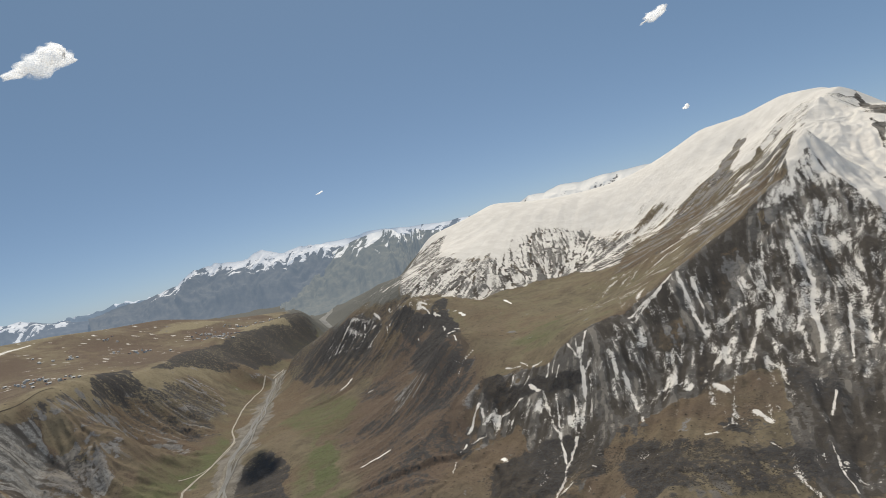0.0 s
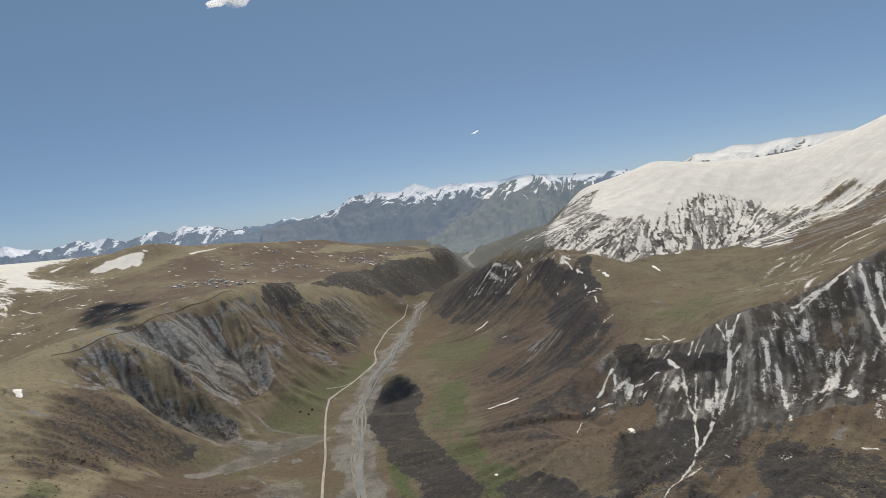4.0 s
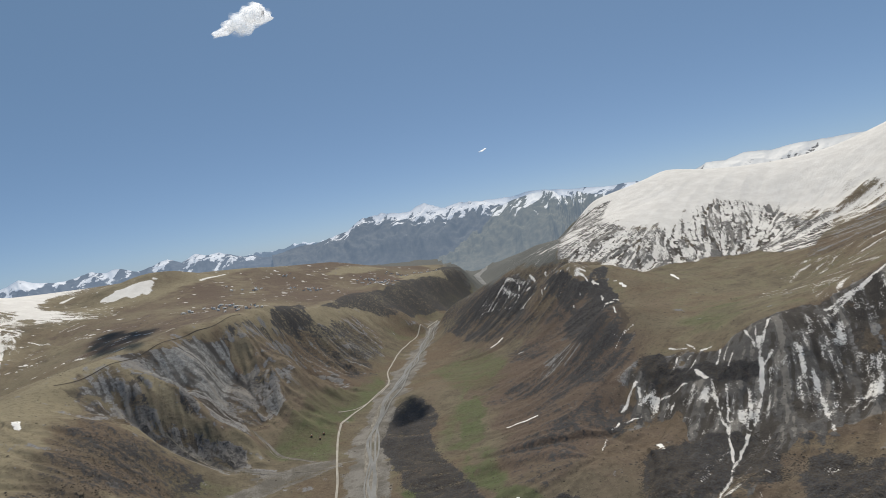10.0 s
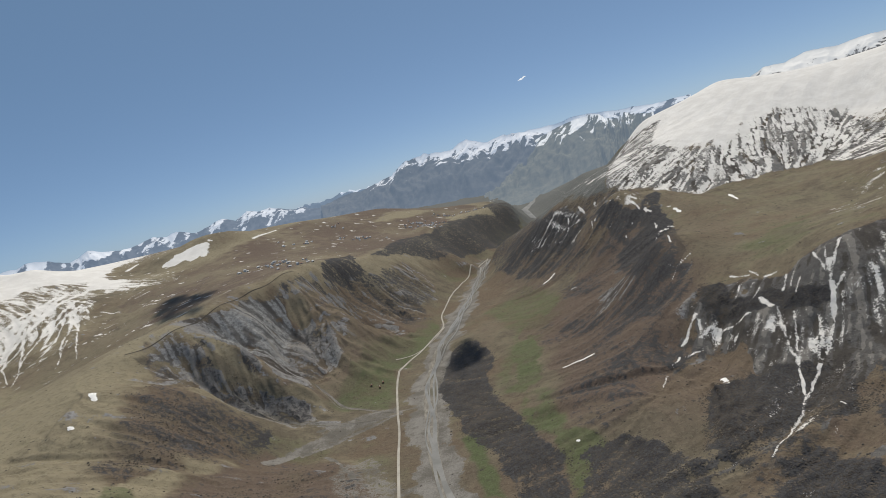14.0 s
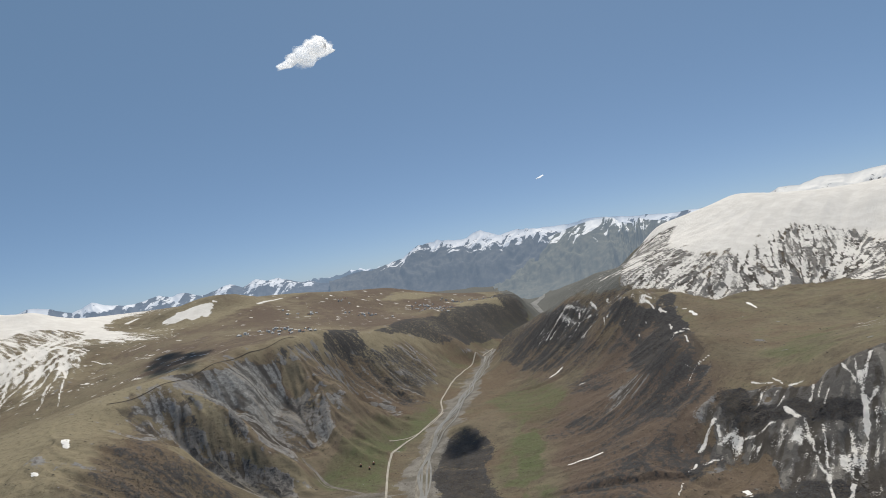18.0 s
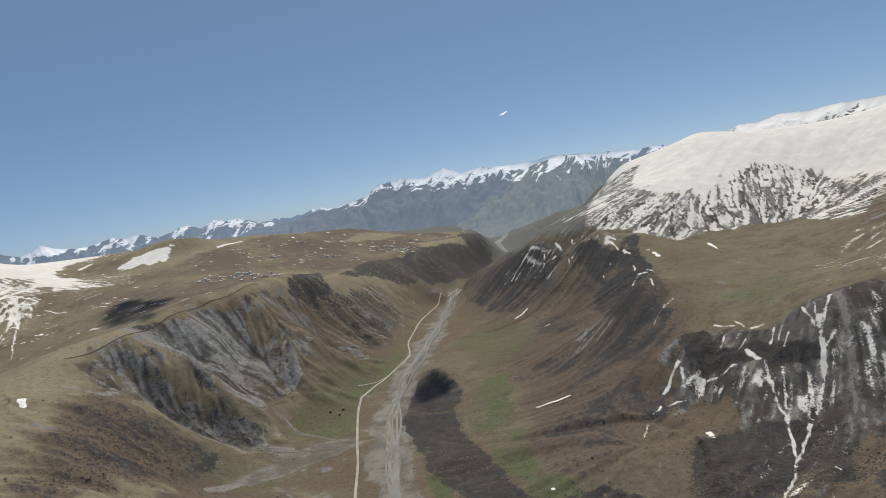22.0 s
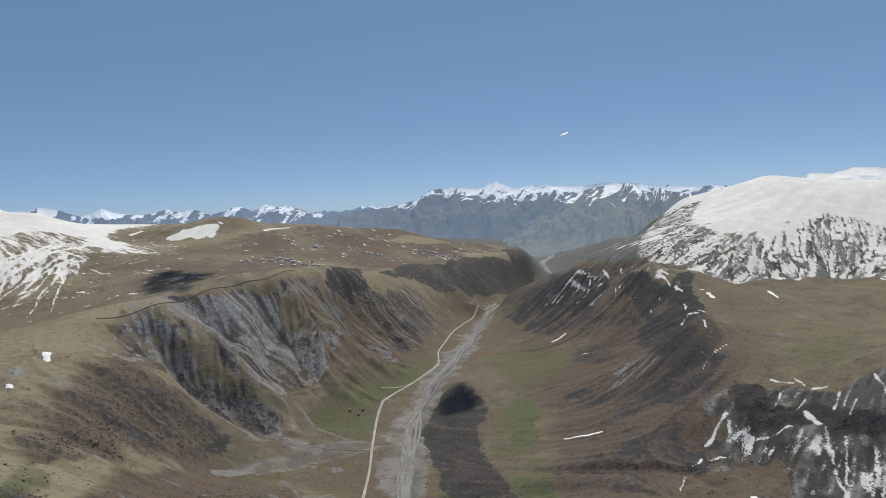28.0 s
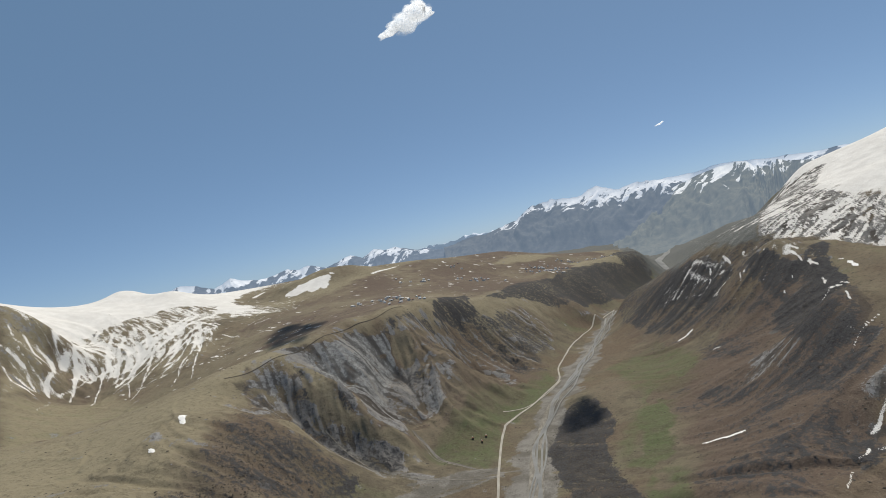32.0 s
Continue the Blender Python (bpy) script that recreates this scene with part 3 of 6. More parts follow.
# Dark brown for the strip that imitates the scarp's shadow.
SHADOW_BROWN = speckled("scarp_shadow_brown", (0.045, 0.039, 0.033), (0.085, 0.073, 0.06), 0.05)
ASPHALT = speckled("dark_track", (0.04, 0.036, 0.032), (0.07, 0.062, 0.055), 0.06)


def cloud_material(name, cover):
    """Droplets that scatter the sun, whitened by a faint added emission; the outer veils are thin and torn."""
    m, nodes, links, bsdf = material(name)
    bsdf.inputs["Base Color"].default_value = (0.99, 0.99, 0.99, 1)
    bsdf.inputs["Roughness"].default_value = 1.0
    bsdf.inputs["Specular IOR Level"].default_value = 0.0
    bsdf.inputs["Subsurface Weight"].default_value = 1.0
    bsdf.inputs["Subsurface Radius"].default_value = (1, 1, 1)
    bsdf.inputs["Subsurface Scale"].default_value = 220.0
    # Added emission lifts the shaded side; the cloud itself gives off no light.
    bsdf.inputs["Emission Color"].default_value = (0.93, 0.96, 1.0, 1)
    bsdf.inputs["Emission Strength"].default_value = 0.2
    if cover < 1:
        clear, thin_mix = nodes.new("ShaderNodeBsdfTransparent"), nodes.new("ShaderNodeMixShader")
        white, glow = nodes.new("ShaderNodeBsdfDiffuse"), nodes.new("ShaderNodeBsdfTranslucent")
        both = nodes.new("ShaderNodeMixShader")
        for n in (white, glow):
            n.inputs["Color"].default_value = (0.98, 0.98, 0.98, 1)
        both.inputs[0].default_value = 0.65
        links.new(white.outputs[0], both.inputs[1]), links.new(glow.outputs[0], both.inputs[2])
        torn = noise_of(nodes, links, 0.014, 5.0, 0.55)
        links.new(calc(nodes, links, "MULTIPLY", stepped(nodes, links, torn, 0.34, 0.62), cover), thin_mix.inputs[0])
        links.new(clear.outputs[0], thin_mix.inputs[1])
        # The veils get the same added emission as the core.
        lit, total = nodes.new("ShaderNodeEmission"), nodes.new("ShaderNodeAddShader")
        lit.inputs[0].default_value, lit.inputs[1].default_value = (0.93, 0.96, 1.0, 1), 0.2
        links.new(both.outputs[0], total.inputs[0]), links.new(lit.outputs[0], total.inputs[1])
        links.new(total.outputs[0], thin_mix.inputs[2])
        links.new(thin_mix.outputs[0], nodes["Material Output"].inputs["Surface"])
    return m


CLOUD = cloud_material("cloud_white", 1)
VEILS = [cloud_material("cloud_veil", 0.6), cloud_material("cloud_wisp", 0.42), cloud_material("cloud_haze", 0.26)]


# ---- helpers for things ----
def sheet(name, xyz, quads, mat, fields=None):
    """A mesh from arrays of places and quads, with its cover fields."""
    me = bpy.data.meshes.new(name)
    me.vertices.add(len(xyz))
    me.vertices.foreach_set("co", np.ascontiguousarray(xyz, np.float32).ravel())
    me.loops.add(quads.size)
    me.loops.foreach_set("vertex_index", np.ascontiguousarray(quads, np.int32).ravel())
    me.polygons.add(len(quads))
    me.polygons.foreach_set("loop_start", np.arange(0, quads.size, 4, dtype=np.int32))
    me.update(calc_edges=True)
    me.shade_smooth()
    for key, values in (fields or {}).items():
        me.attributes.new(key, "FLOAT", "POINT").data.foreach_set("value", np.ascontiguousarray(values, np.float32))
    me.materials.append(mat)
    return me


# ---- the ground: one sheet in rings about the valley, cut where the mountains begin ----
azimuth = np.radians(np.r_[np.arange(-66, -52, 0.2), np.arange(-52, 58, 0.092), np.arange(58, 74, 0.2), np.arange(74, 294, 4.0)])
radius = np.r_[np.linspace(8, 300, 24, endpoint=False), np.geomspace(300, 3400, 660, endpoint=False), np.geomspace(3400, 4950, 50)]
NA, NR = len(azimuth), len(radius)
aa, rr = np.meshgrid(azimuth, radius, indexing="ij")
vx, vy = (rr * np.sin(aa)).ravel(), (rr * np.cos(aa)).ravel()
vz, kinds, own, fine, wide = land(vx, vy)


def inside(outline, xs, ys):
    """Signed distance in metres to an outline in plan, positive inside; far off it is only a bound."""
    pts = np.array(outline, float)
    value = np.full(len(xs), -999.0)
    near = np.flatnonzero((np.abs(xs - pts[:, 0].mean()) < np.ptp(pts[:, 0]) / 2 + 130) & (np.abs(ys - pts[:, 1].mean()) < np.ptp(pts[:, 1]) / 2 + 130))
    x, y = xs[near], ys[near]
    best, within = np.full(len(x), 1e9), np.zeros(len(x), bool)
    for (ax, ay), (bx, by) in zip(pts, np.roll(pts, -1, 0)):
        ex, ey = bx - ax, by - ay
        t = np.clip(((x - ax) * ex + (y - ay) * ey) / (ex * ex + ey * ey + 1e-9), 0, 1)
        best = np.minimum(best, np.hypot(x - ax - t * ex, y - ay - t * ey))
        cross = (ay > y) != (by > y)
        within ^= cross & (x < ex * (y - ay) / (by - ay + 1e-9) + ax)
    value[near] = np.where(within, best, -best)
    return value


def near_lines(segments, xs, ys, stretch=1.0):
    """1 on the axis of short strips (x, y, x, y, width), falling off beyond their width."""
    best = np.zeros(len(xs))
    for ax, ay, bx, by, width in segments:
        near = np.flatnonzero((np.abs(xs - (ax + bx) / 2) < abs(ax - bx) / 2 + 4 * width) & (np.abs(ys - (ay + by) / 2) < abs(ay - by) / 2 + 4 * width))
        x, y = xs[near], ys[near]
        ex, ey = bx - ax, by - ay
        t = np.clip(((x - ax) * ex + (y - ay) * ey) / (ex * ex + ey * ey + 1e-9), 0, 1)
        best[near] = np.maximum(best[near], np.exp(-((np.hypot(x - ax - t * ex, y - ay - t * ey) / (0.5 * width * stretch)) ** 2)))
    return best


# outlines in plan, and strips of snow left in the gullies (from, to, width, cover)
FIELD = [(-916, 1995), (-905, 2030), (-868, 2080), (-788, 2145), (-772, 2062), (-774, 2022), (-795, 2042), (-814, 2002), (-838, 2024), (-866, 1990)]
FAN = [(-267, 777), (-236, 821), (-206, 859), (-171, 898), (-115, 906), (-110, 879), (-138, 857), (-173, 849), (-205, 814), (-232, 806)]
HAMLETS = [(-471, 2058), (-413, 1640), (-288, 2140), (-481, 1610), (-377, 2392), (-56, 2392), (19, 2648), (-405, 1658), (-311, 2189), (-85, 2480), (-60, 2300), (120, 2760), (-330, 1420)]
THREAD_A = [(-268, 768), (-233, 818), (-194, 850), (-158, 884), (-111, 870)]
THREAD_B = [(-233, 797), (-187, 826), (-153, 858), (-115, 867)]
THREAD_C = [(-224, 857), (-189, 888), (-161, 898), (-136, 883), (-108, 866), (-85, 882)]
THREAD_D = [(-149, 687), (-158, 741), (-171, 767), (-202, 784)]
PATH_A = [(-133, 1126), (-90, 1185), (-64, 1239), (-41, 1325)]
RIM_SHADOW = [(-489, 934), (-445, 1004), (-405, 1080), (-361, 1175), (-312, 1296)]
UP_SNOW = [(-652, 2171, -607, 2317, 12.4), (-1032, 2024, -1027, 2091, 16.4), (-901, 1903, -828, 1903, 5.5), (-875, 1553, -813, 1525, 4.6), (-813,
    1608, -799, 1664, 4.8)]
PATCHES = [(194, 1386, 225, 1402, 11), (121, 836, 159, 813, 2.8), (459, 1249, 459, 1220, 9), (568, 1245, 557, 1189, 5.8), (-456, 783, -436, 760, 5.9),
    (-428, 691, -422, 687, 4.7), (219, 1212, 238, 1209, 3.2), (88, 630, 89, 625, 3), (240, 637, 242, 628, 4.4)]
SHADE = [(-550, 1300, 183), (-8, 1040, 2)]
CRAG_SNOW_A = [(581, 714, 521, 697, 6.8, 0.8), (521, 697, 482, 691, 6.3, 0.8), (589, 711, 545, 644, 8, 0.75), (545, 644, 528, 613, 7.4, 0.75), (555,
    705, 477, 680, 5.1, 0.7), (593, 690, 561, 644, 5.3, 0.7), (526, 611, 596, 619, 17.4, 0.5), (515, 598, 501, 557, 15.9, 0.4), (595, 590, 551, 564,
    12.2, 0.6), (551, 564, 509, 541, 11.5, 0.6), (541, 584, 494, 567, 15, 0.5), (525, 562, 467, 523, 8.8, 0.5), (406, 618, 394, 596, 8.6, 0.65), (394,
    596, 370, 552, 7.3, 0.65), (417, 659, 404, 628, 8, 0.5)]
CRAG_SNOW_B = [(465, 543, 461, 526, 13.6, 0.8), (467, 523, 415, 480, 4.5, 0.6), (447, 481, 441, 459, 10.1, 0.95), (384, 481, 393, 476, 7.6, 0.95),
    (406, 482, 419, 479, 4.9, 0.7), (729, 636, 668, 570, 8.2, 0.8), (668, 570, 632, 549, 6.5, 0.9), (632, 549, 590, 510, 7.3, 0.95), (590, 510, 563,
    490, 6.8, 0.95), (511, 444, 479, 426, 5.1, 1), (439, 400, 411, 372, 2.5, 0.9), (411, 372, 391, 346, 2.3, 0.9), (628, 587, 593, 574, 8.8, 0.7),
    (748, 599, 696, 541, 33.1, 0.3), (655, 520, 563, 460, 5.8, 0.7)]
CRAG_SNOW_C = [(707, 626, 613, 541, 23.8, 0.28), (594, 536, 550, 494, 11.5, 0.55), (488, 619, 429, 580, 17.8, 0.28), (588, 567, 542, 529, 14, 0.35),
    (494, 478, 454, 437, 10.4, 0.3), (409, 433, 408, 421, 3.1, 0.8), (474, 602, 482, 621, 5.7, 0.6), (439, 562, 446, 560, 10.5, 0.6), (480, 656, 453,
    646, 14.2, 0.35), (526, 534, 517, 494, 10.8, 0.2), (690, 525, 611, 473, 12.3, 0.35), (767, 595, 718, 541, 13.9, 0.4), (400, 693, 388, 677, 9.6,
    1), (388, 677, 375, 658, 9.3, 1), (375, 658, 364, 644, 9.2, 1)]
CRAG_SNOW_D = [(364, 644, 350, 630, 3.9, 0.9), (350, 630, 330, 609, 3.8, 0.9), (319, 603, 289, 573, 4.6, 1), (289, 573, 276, 560, 3.8, 1), (301, 605,
    288, 581, 4.6, 1), (288, 581, 276, 560, 3.8, 1), (276, 560, 258, 536, 3.3, 0.9), (258, 536, 234, 515, 3.1, 0.9), (234, 515, 209, 494, 2.9, 0.9),
    (399, 721, 389, 682, 5.4, 0.7), (408, 713, 391, 684, 5.4, 0.8), (424, 709, 393, 682, 6.6, 0.9), (396, 668, 378, 663, 6.2, 0.8), (335, 692, 319,
    654, 6.1, 0.6), (319, 654, 307, 625, 5.7, 0.6)]
CRAG_SNOW_E = [(307, 625, 302, 607, 4.9, 0.6), (342, 673, 312, 626, 3.9, 0.7), (355, 655, 333, 619, 6.8, 0.6), (334, 722, 332, 696, 10.5, 0.9), (329,
    729, 344, 738, 4.3, 0.9), (369, 724, 353, 708, 5.4, 0.9), (374, 706, 357, 690, 5.4, 0.9), (374, 719, 361, 705, 3.2, 0.8), (338, 795, 351, 773,
    5.8, 1), (357, 750, 366, 742, 8, 1), (356, 781, 356, 760, 4.6, 0.9), (275, 764, 259, 749, 7.6, 0.95), (259, 749, 244, 737, 7.4, 0.95), (290, 742,
    263, 734, 7.4, 0.7), (260, 718, 240, 718, 5.1, 1)]
CRAG_SNOW_F = [(233, 718, 219, 707, 5, 1), (206, 692, 191, 665, 3.4, 1), (275, 757, 265, 732, 6.5, 0.7), (317, 712, 300, 716, 4.2, 0.9), (300, 716,
    290, 725, 4.2, 0.9), (335, 766, 319, 749, 3.4, 0.8), (242, 623, 237, 629, 4.6, 0.9), (318, 678, 304, 639, 13.6, 0.33), (301, 688, 279, 650, 11.6,
    0.33), (289, 635, 268, 592, 11.1, 0.22), (291, 534, 291, 528, 3.2, 0.9), (295, 703, 287, 698, 5.1, 0.8), (330, 635, 323, 607, 6.6, 0.35), (383,
    654, 354, 620, 9.9, 0.35)]
CREST_DOTS = [(382, 1533, 377, 1525, 6, 1), (374, 1385, 379, 1380, 5, 1), (414, 1355, 420, 1340, 6, 1), (338, 1391, 333, 1383, 5, 1), (421, 1298, 416, 1286, 7, 1),
    (407, 1212, 401, 1204, 6, 1), (451, 1268, 458, 1264, 6, 1), (360, 1255, 355, 1248, 4, 1), (383, 1277, 378, 1270, 4, 1), (316, 1569, 310, 1556, 6, 1),
    (306, 1543, 300, 1532, 5, 1), (293, 1588, 286, 1574, 5, 1), (399, 1178, 413, 1182, 6, 1.1), (376, 1154, 396, 1176, 5, 0.9)]
CREST_SNOW = [(401, 1185, 413, 1175, 8.7, 1.1), (330, 949, 324, 928, 4.5, 1), (410, 1229, 400, 1201, 6, 0.9), (297, 895, 304, 876, 4.2, 0.5), (317,
    880, 305, 870, 3.1, 0.9), (305, 870, 283, 847, 3, 0.9), (408, 1333, 410, 1304, 8.1, 1), (418, 1296, 423, 1275, 9.6, 0.9), (337, 1416, 323, 1373,
    6.8, 0.7), (356, 1323, 345, 1315, 6.4, 0.6), (372, 1236, 358, 1215, 7.5, 0.4), (279, 1632, 299, 1554, 23.2, 0.4), (298, 1644, 324, 1570, 19.6,
    0.5), (313, 1534, 333, 1520, 11.2, 0.6), (418, 1183, 424, 1172, 7, 1), (330, 883, 309, 872, 3.2, 0.9)]
HOOK_SNOW = [(346, 1569, 349, 1527, 9.5, 0.9), (313, 1346, 293, 1340, 6.5, 0.4)]
SKIRT_SNOW_A = [(-1173, 1216, -1135, 1226, 8.9, 0.9), (-1141, 1182, -1105, 1162, 8.6, 0.9), (-1105, 1162, -1095, 1183, 8.5, 0.9), (-1095, 1183, -1066,
    1168, 8.5, 0.9), (-1214, 1279, -1190, 1261, 7, 0.7), (-1192, 1295, -1153, 1271, 11.6, 1), (-1153, 1271, -1152, 1298, 11.5, 1), (-1182, 1310,
    -1163, 1318, 11.7, 1), (-1169, 1245, -1153, 1246, 6.8, 0.6), (-1122, 1215, -1104, 1206, 8.7, 0.8), (-1163, 1318, -1126, 1283, 13.8, 1.1), (-1126,
    1283, -1105, 1232, 8.9, 1.1), (-1105, 1232, -1089, 1222, 8.7, 1.1), (-1220, 1481, -1143, 1363, 9.8, 1), (-1143, 1363, -1087, 1285, 9.2, 1)]
SKIRT_SNOW_B = [(-1235, 1504, -1278, 1581, 15.9, 1), (-1230, 1562, -1198, 1482, 13, 0.9), (-1180, 1540, -1125, 1448, 12.5, 0.9), (-1125, 1448, -1068,
    1374, 11.8, 0.9), (-1138, 1530, -1108, 1469, 9.9, 0.9), (-1108, 1469, -1006, 1316, 9.2, 0.9), (-1067, 1481, -1066, 1376, 9.4, 0.85), (-1066, 1376,
    -1085, 1299, 9.1, 0.85), (-1085, 1299, -1085, 1244, 8.8, 0.85), (-1055, 1599, -1072, 1501, 12.4, 1), (-1064, 1693, -1043, 1530, 12.7, 1), (-1043,
    1530, -1007, 1388, 11.8, 1), (-1007, 1388, -998, 1305, 11.1, 1), (-1059, 1739, -1010, 1529, 15.3, 0.9), (-1010, 1529, -1003, 1413, 14.1, 0.9)]
SKIRT_SNOW_C = [(-1003, 1413, -997, 1342, 13.4, 0.9), (-1022, 1782, -1017, 1645, 13.2, 0.9), (-1017, 1645, -1010, 1529, 12.4, 0.9), (-982, 1657, -969,
    1515, 12.3, 0.8), (-969, 1515, -898, 1342, 11.2, 0.8), (-959, 1553, -889, 1371, 9.1, 0.7), (-889, 1371, -867, 1286, 8.3, 0.7), (-885, 1409, -812,
    1269, 8.3, 0.8), (-910, 1484, -884, 1420, 13.4, 0.8), (-918, 1606, -947, 1558, 7.2, 0.8), (-878, 1521, -925, 1498, 6.9, 0.7), (-1058, 1799, -992,
    1809, 11, 0.8), (-726, 1390, -765, 1313, 6, 0.75), (-765, 1313, -852, 1297, 6, 0.75), (-852, 1297, -897, 1278, 6.1, 0.75)]
SKIRT_SNOW_E = [(-1040, 1451, -960, 1300, 9, 0.9), (-960, 1300, -889, 1212, 6, 0.8), (-1084, 1376, -971, 1202, 7, 0.9), (-983, 1413, -965, 1260, 7, 0.8), (-979, 1528, -920, 1300, 9, 0.9),
    (-920, 1300, -860, 1183, 6, 0.8), (-1023, 1487, -913, 1284, 8, 0.9), (-845, 1354, -787, 1211, 6, 0.8), (-896, 1490, -761, 1237, 7, 0.8), (-693, 1234, -653, 1275, 5, 0.9),
    (-783, 1177, -732, 1226, 5, 0.8), (-1131, 1360, -1058, 1241, 8, 0.9), (-949, 1609, -953, 1430, 9, 0.8), (-930, 1626, -873, 1697, 7, 0.8)]
SKIRT_SNOW_D = [(-1177, 1487, -1194, 1444, 15, 0.7), (-1155, 1355, -1149, 1329, 18.8, 1), (-1046, 1419, -1012, 1342, 15.9, 0.8), (-1038, 1462, -1008,
    1378, 13.8, 0.8), (-1059, 1529, -1042, 1446, 16.8, 0.8), (-978, 1080, -1060, 1203, 5, 0.6), (-859, 1697, -885, 1813, 7.7, 0.8), (-1087, 1915,
    -1022, 1968, 8.8, 0.8), (-1034, 1854, -894, 1871, 8.3, 0.7), (-967, 1797, -812, 1777, 7.9, 0.7), (-1125, 1918, -875, 1994, 7.3, 0.8), (-831, 1611,
    -827, 1701, 7.3, 0.7)]


rag = 7 * fractal(vx, vy, 30, 141, 4)
wander = 16 * fractal(vx, vy, 75, 143, 4)
layers = {"snow": kinds[:, 0], "rock": kinds[:, 1], "wood": kinds[:, 3] * 0.8, "green": kinds[:, 4], "pale": kinds[:, 5]}
layers["dim"] = np.array([1.0 if line in (CRAG, CRAG_LOW) else 0.6 if line is SPINE else 0.0 for line, *_ in LAND])[own]
layers["rust"] = np.where(np.isin(own, [n for n, row in enumerate(LAND) if row[0] in (HILL_FACE, HILL_CREST, BADLANDS)]), 0.5, 0.1)
# Mask of the painted haze, growing with distance up the valley.
layers["haze_tint"] = np.clip((np.hypot(vx, vy) - (3700 - 1200 * np.clip((vx + 100) / 500, 0, 1) + 4 * wander)) / 500, 0, 1) * (kinds[:, 0] < -0.2)
layers.update({key: np.zeros(len(vx)) for key in ("web", "cliff", "gravel", "blue")})
WOODS = []


def paint(what, outline, soft, ragged, **cover):
    """Lays a cover over the ground inside an outline in plan, its rim ragged and soft by so many metres."""
    weight = np.clip(0.5 + (inside(outline, vx, vy) + ragged * (rag + 0.5 * wander)) / soft, 0, 1)
    weight = weight * weight * (3 - 2 * weight)
    for key, value in cover.items():
        layers[key] = layers[key] + (value - layers[key]) * weight
    if what in ("wood", "scrub"):
        WOODS.append((outline, what))


paint("clean upper snow", [(713, 2002), (829, 2039), (989, 2081), (1151, 1780), (1251, 1603), (1097, 1431), (1049, 1580), (949, 1705), (835, 1676),
      (670, 1596), (652, 1763)], 50, 1, snow=1.7)
paint("ribbed lower snow", [(430, 1536), (573, 1880), (704, 2107), (605, 1652), (649, 1554), (722, 1529), (826, 1621), (922, 1664), (967, 1636),
      (1026, 1551), (981, 1402), (1060, 1389), (820, 1107), (808, 1213), (774, 1299), (684, 1351), (580, 1319), (515, 1309), (486, 1379)], 45, 1,
      snow=0.53, rock=0.8, dim=0.5, web=1)
paint("bare brown flank", [(800, 1083), (986, 1255), (1201, 1348), (1338, 1341), (1543, 1421), (1502, 1372), (1274, 1235), (1061, 1122), (883, 985),
      (838, 836), (877, 797), (784, 722), (680, 753), (646, 761)], 14, 1, snow=0.16, rock=0.55, dim=0.15, wood=0)
paint("grassy shelf", [(427, 1509), (481, 1368), (525, 1304), (587, 1310), (685, 1332), (767, 1289), (807, 1091), (481, 703), (434, 713), (399, 720),
      (376, 706), (350, 771), (305, 806), (308, 856), (359, 925), (458, 1235)], 8, 0.4, snow=-0.6, rock=0, wood=0, dim=0, pale=0.45, green=0.25)
paint("grassy shelf", [(520, 1299), (627, 1343), (821, 1339), (784, 1062), (646, 761), (673, 757), (608, 744), (514, 725), (448, 718), (397, 729),
      (377, 793), (321, 859)], 6, 0.4, snow=-0.6, rock=0, wood=0, dim=0, pale=0.4, green=0.3)
paint("green of the shelf", [(446, 894), (500, 901), (440, 777), (388, 774), (401, 858)], 30, 2, green=0.5)
paint("rusty grass", [(460, 1346), (504, 1235), (497, 1079), (341, 818), (307, 846), (368, 954), (450, 1244)], 40, 2, rust=0.4)
paint("rock face", [(394, 726), (444, 713), (513, 723), (605, 735), (675, 748), (725, 735), (775, 722), (619, 605), (558, 560), (507, 536), (463,
      525), (420, 556), (367, 543), (348, 568), (309, 545), (279, 548), (260, 556), (282, 659), (296, 723), (328, 729), (340, 763), (366, 720)], 7,
      0.6, snow=0.07, rock=1, dim=1, wood=0.05, pale=0, green=0, cliff=1)
paint("grey ledge", [(478, 642), (513, 668), (539, 672), (513, 636), (493, 625)], 8, 0.5, snow=-0.4, rock=0.5, dim=0.4, wood=0)
paint("grassy foot", [(362, 538), (420, 549), (461, 523), (509, 534), (517, 528), (479, 498), (419, 485), (369, 471), (352, 520)], 12, 0.8, snow=-0.2,
      rock=0.1, dim=0.2, wood=0.1, pale=0.3)
paint("wood", [(296, 792), (315, 790), (324, 739), (345, 724), (381, 667), (372, 656), (339, 682), (316, 715), (296, 739), (285, 763)], 7, 0.6,
      wood=0.62, snow=-0.6, dim=1)
paint("wood", [(213, 621), (230, 628), (262, 627), (239, 569), (216, 532), (178, 566), (200, 586)], 8, 0.8, wood=0.62, snow=-0.4, dim=1)
paint("wood", [(326, 623), (346, 635), (325, 574), (308, 533), (259, 515), (282, 576)], 8, 0.8, wood=0.62, snow=-0.3, dim=1)
paint("wood", [(307, 546), (353, 529), (370, 467), (403, 438), (385, 423), (286, 522)], 10, 1, wood=0.62, snow=-0.2, dim=1)
paint("wood", [(409, 494), (446, 499), (473, 494), (440, 468), (411, 458), (398, 471)], 10, 1, wood=0.6, snow=0, dim=1)
